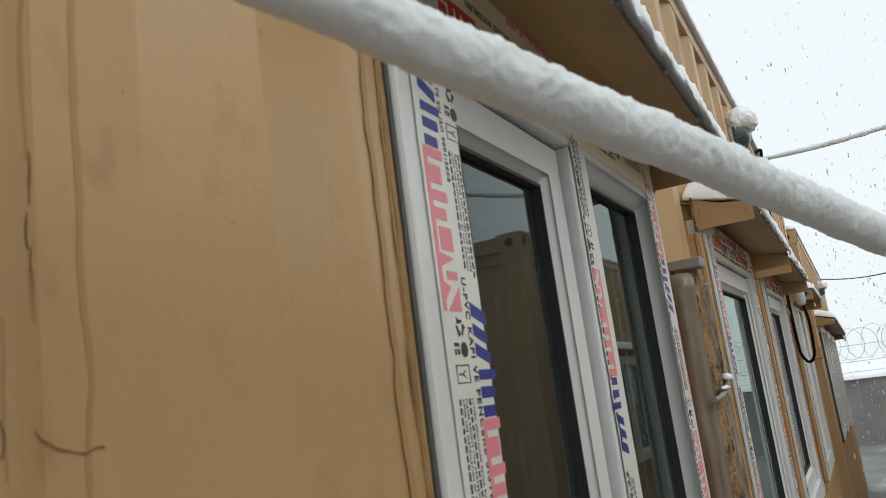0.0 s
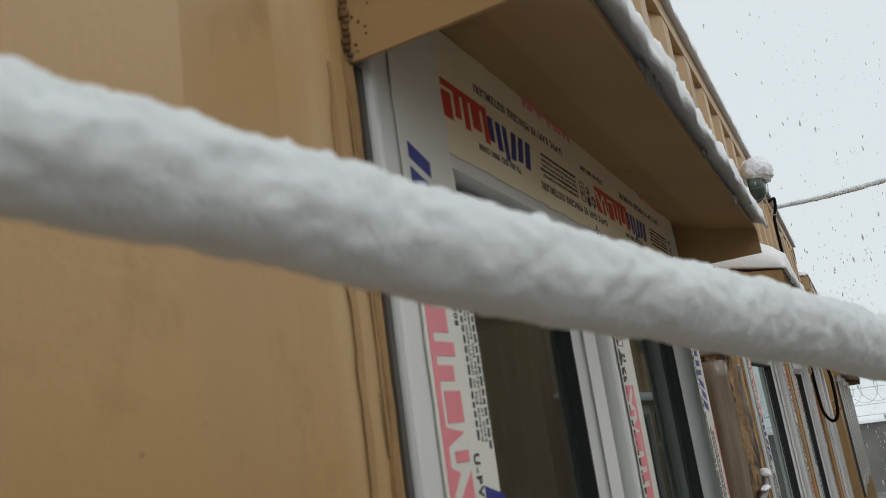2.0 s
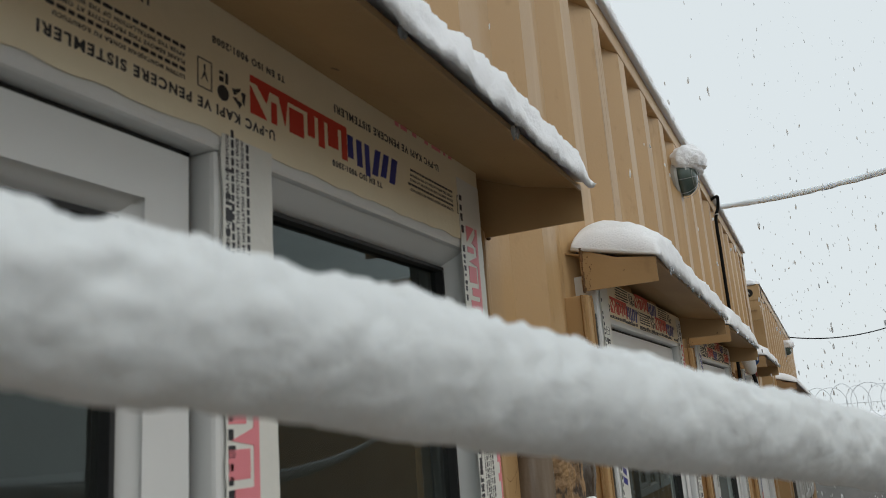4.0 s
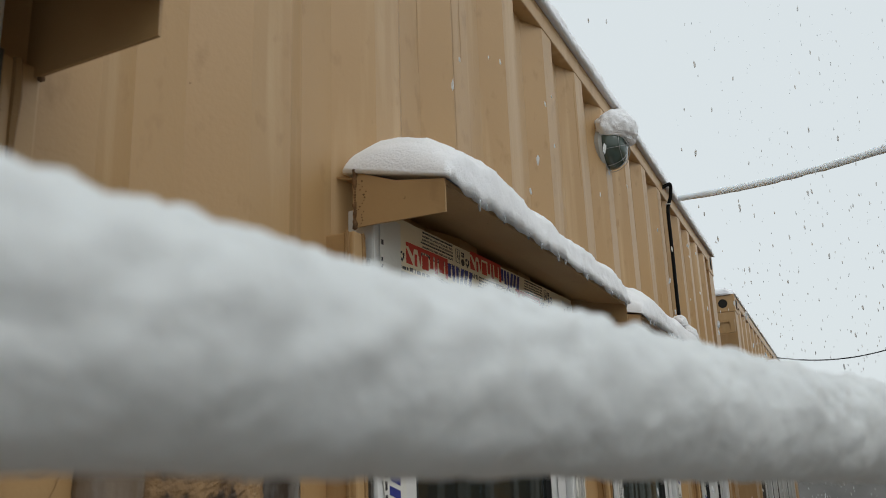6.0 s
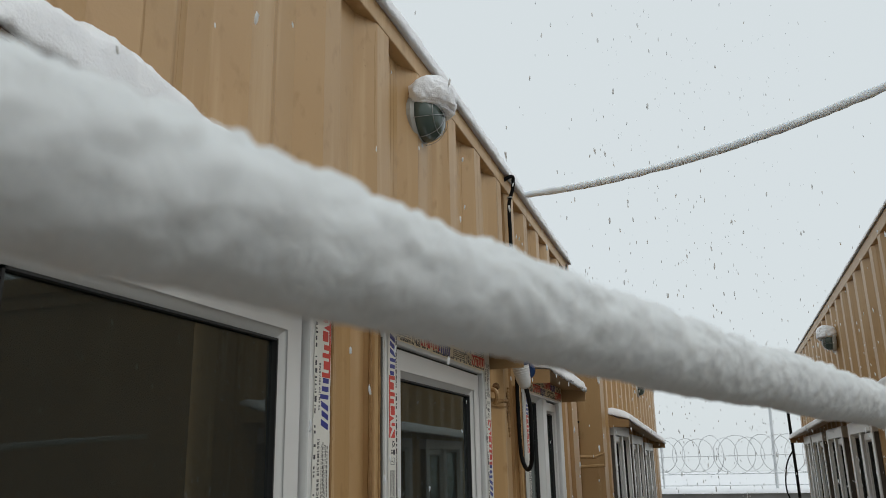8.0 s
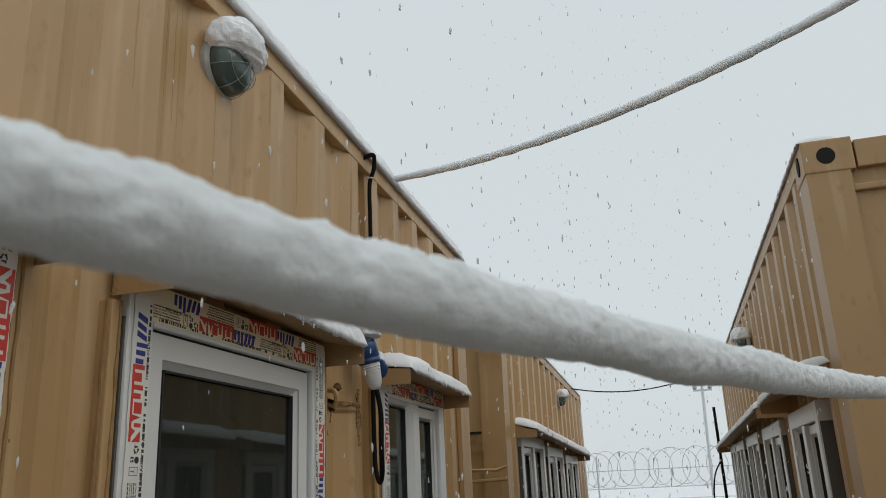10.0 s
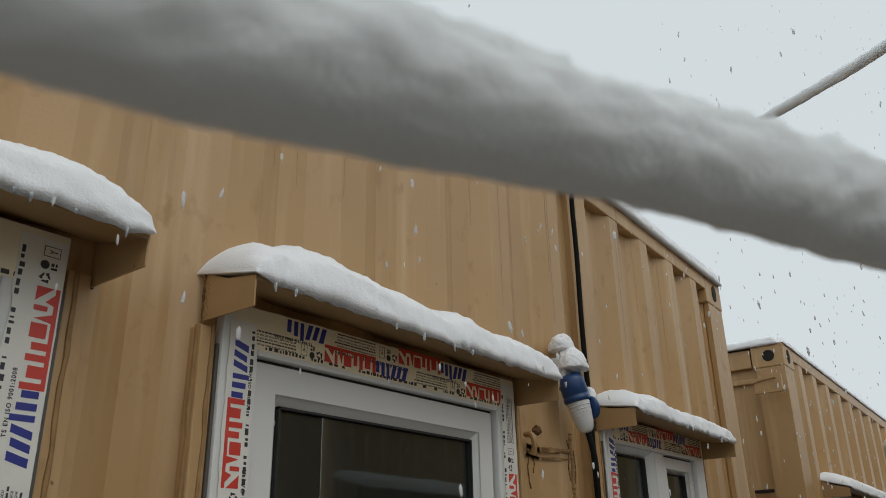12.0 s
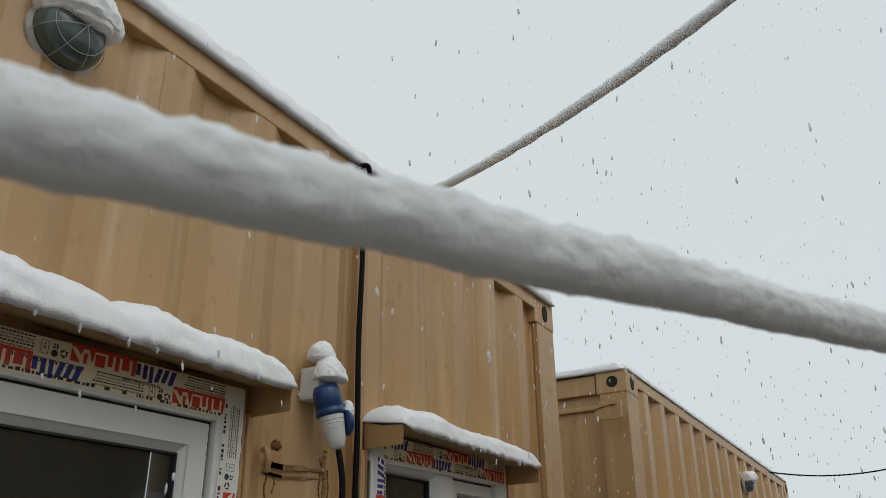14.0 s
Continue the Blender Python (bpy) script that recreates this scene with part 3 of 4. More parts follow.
awning("tan sheet-metal awning laden with snow over the first window", 1.594, 2.578, 1.786, 0.010, seed=1.3, high=0.050, back=0.10, reach=0.147, over=0.008, droop=0.016, weld=0.0155)
awning("tan sheet-metal awning with a thick snow cap over the single-pane window", 3.068, 4.025, 1.767, 0.026, seed=5.1, high=0.074, back=0.080)
awning("tan sheet-metal awning with snow over the film-covered window", 4.215, 5.135, 1.735, 0.016, seed=8.8, high=0.075, back=0.082, reach=0.130, front=0.050)
awning("short tan sheet-metal awning with snow near the container's end", 5.557, 6.36, 1.709, 0.020, seed=12.2, high=0.056, back=0.070, reach=0.128, front=0.050)
awning("long tan awning with snow on the second container", 7.98, 11.02, 1.638, 0.030, y_wall=0.02, seed=21.0, high=0.06, seam=False)
awning("tan awning with snow across the alley", 6.02, 7.02, 1.64, 0.01, y_wall=OPP, out=1, seed=31.0, seam=False)
awning("long tan awning with snow across the alley", 7.22, 11.65, 1.625, 0.012, y_wall=OPP, out=1, seed=37.0, seam=False)
for a, b, c, d in R_WIN:
    awning("tan awning with snow across the yard", a - 0.03, b + 0.03, d - 0.01, 0.0, y_wall=-4.4, out=1, seed=41.0 + a, seam=False)

# ---- snow on the roofs ----
def roof_snow(label, x0, x1, y0, y1, z, high, seed, slope=0.0):
    o = -1 if y1 < y0 else 1
    return snow_strip("roof_snow", label, x0, x1, z, y0, y1, high, slope, droop=0.004, step=0.012, ends=0.03, seed=seed, out=o)


sink(roof_snow("thin bank of snow along the container's roof edge", -5.3, 6.845, FACE + 0.10, FACE - 0.010, 2.568, 0.080, 3.0))
roof_snow("snow along the second container's roof edge", 7.70, 11.82, FACE + 0.12, FACE - 0.010, 2.391, 0.05, 6.0, slope=-math.tan(radians(2.2)))
roof_snow("snow on the roof edge across the alley", 5.80, 11.86, OPP - 0.12, OPP + 0.004, 2.452, 0.03, 7.0)
roof_snow("snow on the roof edge across the yard", -2.6, 4.95, -4.54, -4.396, 2.495, 0.04, 9.0)
end_snow = snow_strip("roof_snow", "snow along the second container's end edge", 0.0, 2.40, 0.0, 0.13, -0.004, 0.058, ends=0.05, seed=16.0, step=0.012, droop=0.004)
end_snow.matrix_world = Matrix.Translation((7.700, FACE + 0.0, 2.390)) @ Matrix.Rotation(radians(90), 4, "Z") @ Matrix.Scale(-1, 4, (0, 1, 0))
for label, x0, x1, y0, y1, z, fall in (("snow sheet on the long container's roof", -5.3, 6.8, FACE + 0.07, FACE + 2.4, 2.568, 0.0), ("snow sheet on the second container's roof", 7.71, 11.80, FACE + 0.08, FACE + 2.4, 2.386, math.tan(radians(2.2))), ("snow sheet on the roof across the alley", 5.82, 11.84, OPP - 2.4, OPP - 0.08, 2.448, 0.0), ("snow sheet on the roof across the yard", -2.55, 4.93, -6.8, -4.5, 2.492, 0.0)):
    nx, ny = int((x1 - x0) / 0.06), 34
    vs, fs = [], []
    for i in range(nx + 1):
        for j in range(ny + 1):
            x, y = x0 + (x1 - x0) * i / nx, y0 + (y1 - y0) * j / ny
            e = min(i, nx - i, j, ny - j) / 2
            vs.append((x, y, z - fall * (x - x0) - 0.01 + (0.05 + 0.012 * lump((x, y, 0), 0.2, 2.0)) * min(1, e) ** 0.6))
    for i in range(nx):
        for j in range(ny):
            q = i * (ny + 1) + j
            fs.append((q, q + ny + 1, q + ny + 2, q + 1))
    me = bpy.data.meshes.new("roof_snow")
    me.from_pydata(vs, [], fs)
    me.materials.append(snow)
    me.shade_smooth()
    ob = tagged(new("roof_snow", me), label, "snow")
    if x0 < -5:
        sink(ob)

# ---- the snow-laden line in the foreground ----
ROPE_X = np.array((0.95, 1.2, 1.45, 1.7, 2.0, 2.4, 2.9, 3.5, 4.2, 5.0, 5.8))
ROPE_Y = np.array((0.0040, -0.0709, -0.1570, -0.2432, -0.3601, -0.5055, -0.6817, -0.9184, -1.2047, -1.5196, -1.8352))
ROPE_Z = np.array((1.6353, 1.6239, 1.5938, 1.5650, 1.5182, 1.4812, 1.4588, 1.4511, 1.4767, 1.5324, 1.5819))
THICK = ((1.00, 0.0100), (1.45, 0.0152), (1.80, 0.0156), (2.10, 0.0164), (2.50, 0.0164), (2.80, 0.0147), (3.10, 0.0137), (3.50, 0.0143), (3.75, 0.0137), (4.00, 0.0115), (4.30, 0.0099), (6.00, 0.0090))


def bends(v):
    """Second derivatives of the natural cubic through the knots of the line."""
    h, n = np.diff(ROPE_X), len(ROPE_X)
    a, b = np.eye(n), np.zeros(n)
    for i in range(1, n - 1):
        a[i, i - 1:i + 2] = h[i - 1], 2 * (h[i - 1] + h[i]), h[i]
        b[i] = 6 * ((v[i + 1] - v[i]) / h[i] - (v[i] - v[i - 1]) / h[i - 1])
    return np.linalg.solve(a, b)


BEND_Y, BEND_Z = bends(ROPE_Y), bends(ROPE_Z)


def line_point(x):
    i = min(max(int(np.searchsorted(ROPE_X, x)) - 1, 0), len(ROPE_X) - 2)
    h, a, c = ROPE_X[i + 1] - ROPE_X[i], ROPE_X[i + 1] - x, x - ROPE_X[i]
    y, z = ((m[i] * a ** 3 + m[i + 1] * c ** 3) / (6 * h) + (v[i] / h - m[i] * h / 6) * a + (v[i + 1] / h - m[i + 1] * h / 6) * c for v, m in ((ROPE_Y, BEND_Y), (ROPE_Z, BEND_Z)))
    return Vector((x, float(y), float(z)))


def snowy_line():
    xs, x = [], 1.04
    while x < 5.80:
        xs.append(x)
        x += 0.0019 if x < 3.2 else 0.003 if x < 4.6 else 0.006
    vs, faces, m = [], [], 52
    for i, x in enumerate(xs):
        p = line_point(x)
        d = (line_point(x + 0.01) - line_point(x - 0.01)).normalized()
        side = d.cross(Vector((0, 0, 1))).normalized()
        up = side.cross(d)
        r = float(np.interp(x, [a for a, b in THICK], [b for a, b in THICK]))
        r *= 1.05 + 0.10 * lump((x, 0, 0), 0.09, 2.0) + 0.04 * lump((x, 3, 0), 0.03, 2.0)
        off = 0.0022 * lump((x, 7, 0), 0.12, 5.0)
        for j in range(m):
            a = 2 * math.pi * j / m
            q = p + (side * math.cos(a) * 0.92 + up * (math.sin(a) * 1.04)) * r + up * off
            top = 0.5 + 0.5 * math.sin(a)
            k = (0.0008 + 0.0010 * top) * lump(q, 0.017, 1.0) + (0.0007 + 0.0011 * top) * lump(q, 0.0058, 4.0) + (0.0005 + 0.0008 * top) * lump(q, 0.0030, 6.0)
            k += 0.0026 * top * max(0, lump(q, 0.009, 9.0) - 0.22)
            vs.append(q + (side * math.cos(a) + up * math.sin(a)) * k)
    for i in range(len(xs) - 1):
        for j in range(m):
            faces.append((i * m + j, (i + 1) * m + j, (i + 1) * m + (j + 1) % m, i * m + (j + 1) % m))
    me = bpy.data.meshes.new("snow_sleeve")
    me.from_pydata(vs, [], faces)
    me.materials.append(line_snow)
    me.shade_smooth()
    return me


line = thing("washing_line", "taut line thickly coated with fresh snow, strung across the alley", "line")
sleeve = new("snow_sleeve", snowy_line())
sleeve.parent = line
sleeve["label"] = "thick crumbly sleeve of snow"
part("cord", tube(bmesh.new(), [line_point(1.0 + i * 0.05) for i in range(97)], 0.0035, 8), rubber, line)

# ---- overhead cables ----
def snow_cable(label, pts, radius, snow_up, seed):
    c = thing("overhead_cable", label, "cable")
    part("cable", tube(bmesh.new(), pts, radius, 8), rubber, c)
    b = bmesh.new()
    tube(b, pts, lambda q: snow_up * (1 + 0.16 * lump((q * 26, 0, 0), 1.0, seed) + 0.10 * max(0, lump((q * 60, 0, 0), 1.0, seed))), 22)
    for v in b.verts:
        v.co += Vector((0, 0, 0.0028)) * lump(v.co, 0.035, seed) + Vector((0.0008, 0.0008, 0.0012)) * lump(v.co, 0.018, seed + 3)
    part("snow_coat", b, cable_snow, c, smooth=True)
    return c


snow_cable("overhead cable coated with snow, rising from the roof edge", catenary((5.80, 0.028, 2.545), (4.728, -2.673, 3.039), 0.224, 700), 0.002, 0.0150, 4.0)
mast = thing("cable_mast", "plain galvanised steel mast carrying the overhead cable", "mast")
part("pole", tube(bmesh.new(), [(4.73, -2.70, -0.2), (4.73, -2.70, 3.12)], 0.03, 14), steel, mast)
far_c = thing("overhead_cable", "thin dark cable slung between two container roofs", "cable")
part("cable", tube(bmesh.new(), catenary((11.1, 0.01, 2.25), (11.75, -1.45, 2.44), 0.12, 40), 0.006, 8), rubber, far_c)

# ---- bulkhead lamps ----
def bulkhead(x, y, z, out, s=1.0, seed=1.0, label="round bulkhead lamp with green glass and a cap of snow"):
    c = thing("bulkhead_lamp", label, "lamp", "bulkhead lamps")
    ax = (0, out, 0)
    part("base", lathe(bmesh.new(), [(0.074 * s, 0), (0.088 * s, 0.004), (0.090 * s, 0.022 * s), (0.082 * s, 0.032 * s)], (x, y, z), ax), lamp_plastic, c)
    part("glass_dome", lathe(bmesh.new(), [(0.080 * s, 0.030 * s)] + [(0.082 * s * math.cos(a) ** 0.72, (0.030 + 0.072 * math.sin(a) ** 0.85) * s) for a in (radians(d) for d in range(8, 90, 9))], (x, y, z), ax), lamp_glass, c, "dark green glass dome", True)
    cage = bmesh.new()
    for k in range(4):
        ang = radians(45 * k + 20)
        pts = []
        for d in range(0, 181, 12):
            a = radians(d)
            r, h = math.copysign(0.088 * s * abs(math.cos(a)) ** 0.72, math.cos(a)), (0.030 + 0.079 * abs(math.sin(a)) ** 0.85) * s
            pts.append((x + r * math.cos(ang), y + out * h, z + r * math.sin(ang)))
        tube(cage, pts, 0.0009 * s, 6)
    ring = [(x + 0.062 * s * math.cos(a), y + out * 0.088 * s, z + 0.062 * s * math.sin(a)) for a in (2 * math.pi * i / 32 for i in range(33))]
    tube(cage, ring, 0.0009 * s, 6)
    part("wire_cage", cage, steel, c)
    b = boxed(x - 0.009 * s, x + 0.009 * s, *sorted((y + out * 0.005, y + out * 0.03 * s)), z - 0.101 * s, z - 0.085 * s, bevel=0.003)
    part("catch", b, steel, c)
    snow_cap("lamp_snow", "lumpy cap of snow sitting on a lamp", (x + 0.004 * s, y + out * 0.060 * s, z + 0.050 * s), (0.100 * s, 0.086 * s, 0.082 * s), seed)
    snow_cap("lamp_snow", "clump of snow sliding down a lamp's glass", (x + 0.012 * s, y + out * 0.104 * s, z + 0.026 * s), (0.052 * s, 0.024 * s, 0.040 * s), seed + 0.5)
    return c


bulkhead(4.560, 0.045, 2.376, -1, 0.87, 1.0)
bulkhead(10.15, 0.03, 2.06, -1, 0.72, 2.0, "small round lamp capped with snow on the second container")
bulkhead(8.43, OPP, 2.17, 1, 0.8, 3.0, "small round lamp capped with snow across the alley")

# ---- black supply cable and its socket ----
black = thing("supply_cable", "black rubber cable hanging in a loop down the container wall", "cable")
pts = [(5.482, 0.030, 2.500), (5.490, -0.002, 2.518), (5.502, -0.012, 2.521), (5.512, -0.012, 2.508), (5.517, -0.006, 2.470), (5.517, 0.008, 2.43)]
pts += [(5.517 + 0.003 * math.sin(i * 0.9), 0.011, 2.38 - i * 0.075) for i in range(11) if 2.38 - i * 0.075 > 1.6]
pts += [(5.515, 0.008, 1.50), (5.503, 0.0, 1.435), (5.455, -0.03, 1.398), (5.395, -0.06, 1.425), (5.366, -0.070, 1.50), (5.362, -0.072, 1.60), (5.356, -0.062, 1.672)]


def smooth_path(ps, n=6):
    ps = [Vector(p) for p in ps]
    o = []
    for i in range(len(ps) - 1):
        a, b, c, d = ps[max(i - 1, 0)], ps[i], ps[i + 1], ps[min(i + 2, len(ps) - 1)]
        for k in range(n):
            t = k / n
            o.append(0.5 * (2 * b + (c - a) * t + (2 * a - 5 * b + 4 * c - d) * t * t + (3 * b - a - 3 * c + d) * t ** 3))
    return o + [ps[-1]]


part("cable", tube(bmesh.new(), smooth_path(pts), 0.0075, 10), rubber, black, smooth=True)
clip = bmesh.new()
tube(clip, [(5.517 + 0.009 * math.cos(a), 0.006 + 0.0105 * math.sin(a), 2.44) for a in (2 * math.pi * i / 14 for i in range(15))], 0.0025, 6)
part("cable_tie", clip, socket_grey, black)

sock = thing("wall_socket", "grey wall socket with a blue and white industrial plug", "socket")
tilt = Vector((0.19, -0.16, -1)).normalized()
o = Vector((5.331, -0.040, 1.800))
part("housing", boxed(5.305, 5.362, -0.034, FACE + 0.006, 1.790, 1.872, bevel=0.008), socket_grey, sock)
part("collar", lathe(bmesh.new(), [(0.029, -0.022), (0.034, -0.006), (0.0345, 0.030), (0.031, 0.034), (0.035, 0.036), (0.035, 0.046), (0.032, 0.050)], o, tilt), plug_blue, sock, "blue plastic socket collar", True)
part("plug_body", lathe(bmesh.new(), [(0.029, 0.046), (0.030, 0.054), (0.0275, 0.080), (0.0245, 0.105), (0.019, 0.122), (0.012, 0.130)], o, tilt), plug_white, sock, "white ribbed plastic plug", True)
for k in range(6):
    part("grip_rib", lathe(bmesh.new(), [(0.0283 - 0.0011 * k, 0.058 + k * 0.0085), (0.0308 - 0.0012 * k, 0.061 + k * 0.0085), (0.0280 - 0.0011 * k, 0.064 + k * 0.0085)], o, tilt), plug_white, sock)
part("cover_flap", lathe(bmesh.new(), [(0.026, 0.0), (0.031, 0.003), (0.031, 0.010), (0.026, 0.014)], o + Vector((0.040, -0.022, -0.062)), (0.93, -0.33, 0.18), 24), plug_blue, sock, "blue hinged cover hanging open", True)
part("hinge", boxed(5.358, 5.376, -0.064, -0.046, 1.764, 1.784, bevel=0.002), plug_blue, sock)
snow_cap("socket_snow", "ball of snow on the wall socket", (5.332, -0.016, 1.902), (0.034, 0.034, 0.034), 5.0)
snow_cap("socket_snow", "lump of snow on the plug", (5.336, -0.044, 1.850), (0.043, 0.040, 0.044), 6.0)
snow_cap("socket_snow", "strip of snow on the plug's open cover", (5.384, -0.062, 1.768), (0.014, 0.016, 0.028), 7.0)

# ---- door bracket by the socket ----
hk = thing("door_bracket", "rusty tan bracket of a sealed container door", "bracket")
b = bmesh.new()
tube(b, smooth_path([(5.222, FACE + 0.001, 1.638), (5.27, FACE - 0.002, 1.634), (5.32, FACE + 0.004, 1.634), (5.372, FACE - 0.001, 1.634), (5.402, FACE, 1.638)], 14), lambda w: 0.0065 + 0.003 * lump((w * 12, 0, 0), 0.5), 8)
for v in b.verts:
    v.co.y = max(v.co.y, FACE + fold(v.co.x) - 0.011)
part("weld_ridge", b, caulk, hk)
b = bmesh.new()
tube(b, smooth_path([(5.224, FACE, 1.618), (5.30, FACE, 1.612), (5.398, FACE, 1.616)], 14), lambda w: 0.0035 + 0.002 * lump((w * 17, 0, 0), 0.5), 8)
for v in b.verts:
    v.co.y = max(v.co.y, FACE + fold(v.co.x) - 0.007)
part("weld_ridge", b, caulk, hk)
b = bmesh.new()
tube(b, smooth_path([(5.404, FACE, 1.684), (5.400, FACE, 1.650), (5.406, FACE, 1.610), (5.402, FACE, 1.560), (5.408, FACE, 1.510)], 10), lambda w: 0.0075 + 0.004 * lump((w * 13, 0, 0), 0.5), 8)
for v in b.verts:
    v.co.y = max(v.co.y, FACE + fold(v.co.x) - 0.009)
part("seam_strip", b, caulk, hk, "torn vertical sealing strip")
for k, q in enumerate((((5.237, 1.629), (5.241, 1.605), (5.236, 1.580), (5.246, 1.535)), ((5.262, 1.615), (5.268, 1.598), (5.262, 1.575)), ((5.385, 1.665), (5.391, 1.640), (5.386, 1.600), (5.392, 1.56)), ((5.415, 1.640), (5.420, 1.600), (5.414, 1.555)))):
    b = bmesh.new()
    ps = smooth_path([(x, 0, z) for x, z in q], 10)
    tube(b, [(p.x + 0.003 * lump(p, 0.012, k), FACE + fold(p.x) - 0.002, p.z) for p in ps], lambda w: 0.0020 + 0.0018 * lump((w * 9, k, 0), 0.4), 7)
    part("rusty_crack", b, rust, hk, "rusty split seam")
b = bmesh.new()
tube(b, smooth_path([(5.205, FACE + 0.012, 1.662), (5.186, FACE - 0.016, 1.656), (5.188, FACE - 0.022, 1.634), (5.198, FACE - 0.010, 1.612)]), lambda w: 0.0075 + 0.0015 * lump((w * 11, 0, 0), 0.7), 8)
part("hook", b, paint, hk, "bent tan hook")
b = bmesh.new()
bmesh.ops.create_icosphere(b, subdivisions=3, radius=0.012, matrix=Matrix.Translation((5.222, FACE - 0.010, 1.672)))
for v in b.verts:
    v.co.x += 0.008 * lump(v.co, 0.009)
    v.co.z += 0.005 * lump(v.co, 0.009, 4.0)
part("rust_nub", b, rust, hk, "flaking rust nub")

# ---- wrapped pipe between the first two windows ----
pw = thing("wrapped_pipe", "brown foam-wrapped vertical pipe with torn tape and a snowy clamp", "pipe")
b = bmesh.new()
rows_n, m = 260, 56
tube(b, [(2.786, 0.012, 0.5 + 1.14 * i / rows_n) for i in range(rows_n + 1)], 0.082, m)
for v in b.verts:
    k = 1 + 0.12 * lump(v.co, 0.035, 3.0) + 0.14 * abs(lump(v.co, 0.016, 5.0)) + 0.05 * lump(v.co, 0.006, 7.0)
    v.co.x = 2.786 + (v.co.x - 2.786) * (1 + (k - 1) * 0.4)
    v.co.y = 0.012 + (v.co.y - 0.012) * k * 0.34
part("foam", b, wrap, pw, "rough brown foam")
b = bmesh.new()
tube(b, [(2.900, 0.012, 0.5 + 1.12 * i / 200) for i in range(201)], 0.030, 28)
for v in b.verts:
    k = 1 + 0.20 * lump((v.co.x, v.co.y, v.co.z * 0.3), 0.016, 3.0) + 0.10 * lump(v.co, 0.02, 5.0)
    v.co.x, v.co.y = 2.900 + (v.co.x - 2.900) * k, 0.012 + (v.co.y - 0.012) * k * 0.75
part("taped_pipe", b, foil, pw, "crumpled glossy grey tape round a pipe", True)
b = bmesh.new()
tube(b, [(2.676 + 0.003 * lump((i * 0.1, 2, 0), 0.2), 0.010, 0.5 + 1.12 * i / 40) for i in range(41)], lambda q: 0.028 + 0.003 * lump((q * 8, 1, 0), 0.3), 16)
part("tape_sleeve", b, tape, pw, "dark shiny tape sleeve", True)
b = bmesh.new()
tube(b, smooth_path([(2.64, -0.022, 1.377), (2.70, -0.026, 1.382), (2.76, -0.026, 1.390), (2.815, -0.022, 1.398), (2.845, -0.014, 1.408)]), 0.005, 8)
part("clamp", b, steel, pw)
part("top_clip", boxed(2.70, 2.75, -0.035, 0.03, 1.635, 1.655, bevel=0.003), steel, pw)
snow_cap("clamp_snow", "small lump of snow on the pipe clamp", (2.832, -0.022, 1.412), (0.012, 0.012, 0.010), 8.0)
snow_cap("clamp_snow", "thin snow along the pipe clamp", (2.755, -0.027, 1.394), (0.035, 0.008, 0.005), 9.0)

# ---- end wall of the second container: latch plates ----
lt = thing("door_latch", "bent flat-bar door latch on the second container's end", "latch")
b = bmesh.new()
prism(b, [(0.012, 2.215), (0.022, 2.222), (0.105, 2.205), (0.165, 2.188), (0.165, 2.178), (0.105, 2.192), (0.040, 2.198), (0.040, 2.142), (0.150, 2.136), (0.150, 2.126), (0.020, 2.126), (0.012, 2.134)], "x", 7.590, 7.604)
box(b, 7.598, 7.606, 0.040, 0.150, 2.136, 2.198, bevel=0.003)
part("bar", b, paint, lt)
lt2 = thing("door_latch", "lower bent flat-bar latch on the second container's end", "latch")
b = bmesh.new()
tube(b, [(7.603, 0.26, 1.455), (7.597, 0.06, 1.45), (7.597, 0.0, 1.47), (7.597, 0.0, 1.40), (7.603, 0.24, 1.39)], 0.010, 6)
part("bar", b, paint, lt2)
vent = thing("vent_plate", "square vent recess in the container's end, shadow edge painted along its top", "vent")
part("recess", boxed(7.622, 7.634, 0.145, 0.235, 1.56, 1.655), caulk, vent)
# dark strip that paints the shadow under the recess's upper edge
part("slot", boxed(7.618, 7.634, 0.145, 0.235, 1.656, 1.67), deep_shade, vent)

# ---- perimeter wall, razor wire, pole ----
pw2 = tagged(mesh_object("wall_perimeter", boxed(16.0, 16.25, -40, 40, -0.3, 0.93, bevel=0.01), concrete), "grey concrete perimeter wall topped with snow", "wall", kind="structure")
snow_y = [-14 + i * 0.12 for i in range(201)]
vs, fs = [], []
for y in snow_y:
    for j in range(9):
        a = math.pi * j / 8
        vs.append((16.125 - 0.17 * math.cos(a), y, 0.925 + (0.07 + 0.02 * lump((y, 0, 0), 0.5)) * math.sin(a)))
for i in range(200):
    for j in range(8):
        q = i * 9 + j
        fs.append((q, q + 1, q + 10, q + 9))
me = bpy.data.meshes.new("wall_snow")
me.from_pydata(vs, [], fs)
me.materials.append(snow)
me.shade_smooth()
tagged(new("wall_snow", me), "snow lying along the perimeter wall", "snow")

# wire and posts take the pale haze colour, not bare steel
rz = thing("razor_wire", "coils of razor wire along the perimeter wall, coloured pale for haze", "wire")
for i in range(56):
    y, tiltz = -5.2 + i * 0.19 + 0.05 * lump((i, 0, 0), 1.3), radians(random.uniform(35, 75) * (1 if i % 2 else -1))
    r = random.uniform(0.25, 0.31)
    pts = [(16.12 + r * math.cos(a) * math.cos(tiltz), y + r * math.cos(a) * math.sin(tiltz), 1.50 + r * math.sin(a) + random.uniform(-0.004, 0.004)) for a in (2 * math.pi * k / 26 for k in range(27))]
    part("coil_loop", tube(bmesh.new(), pts, 0.0055, 5), haze_pale, rz)
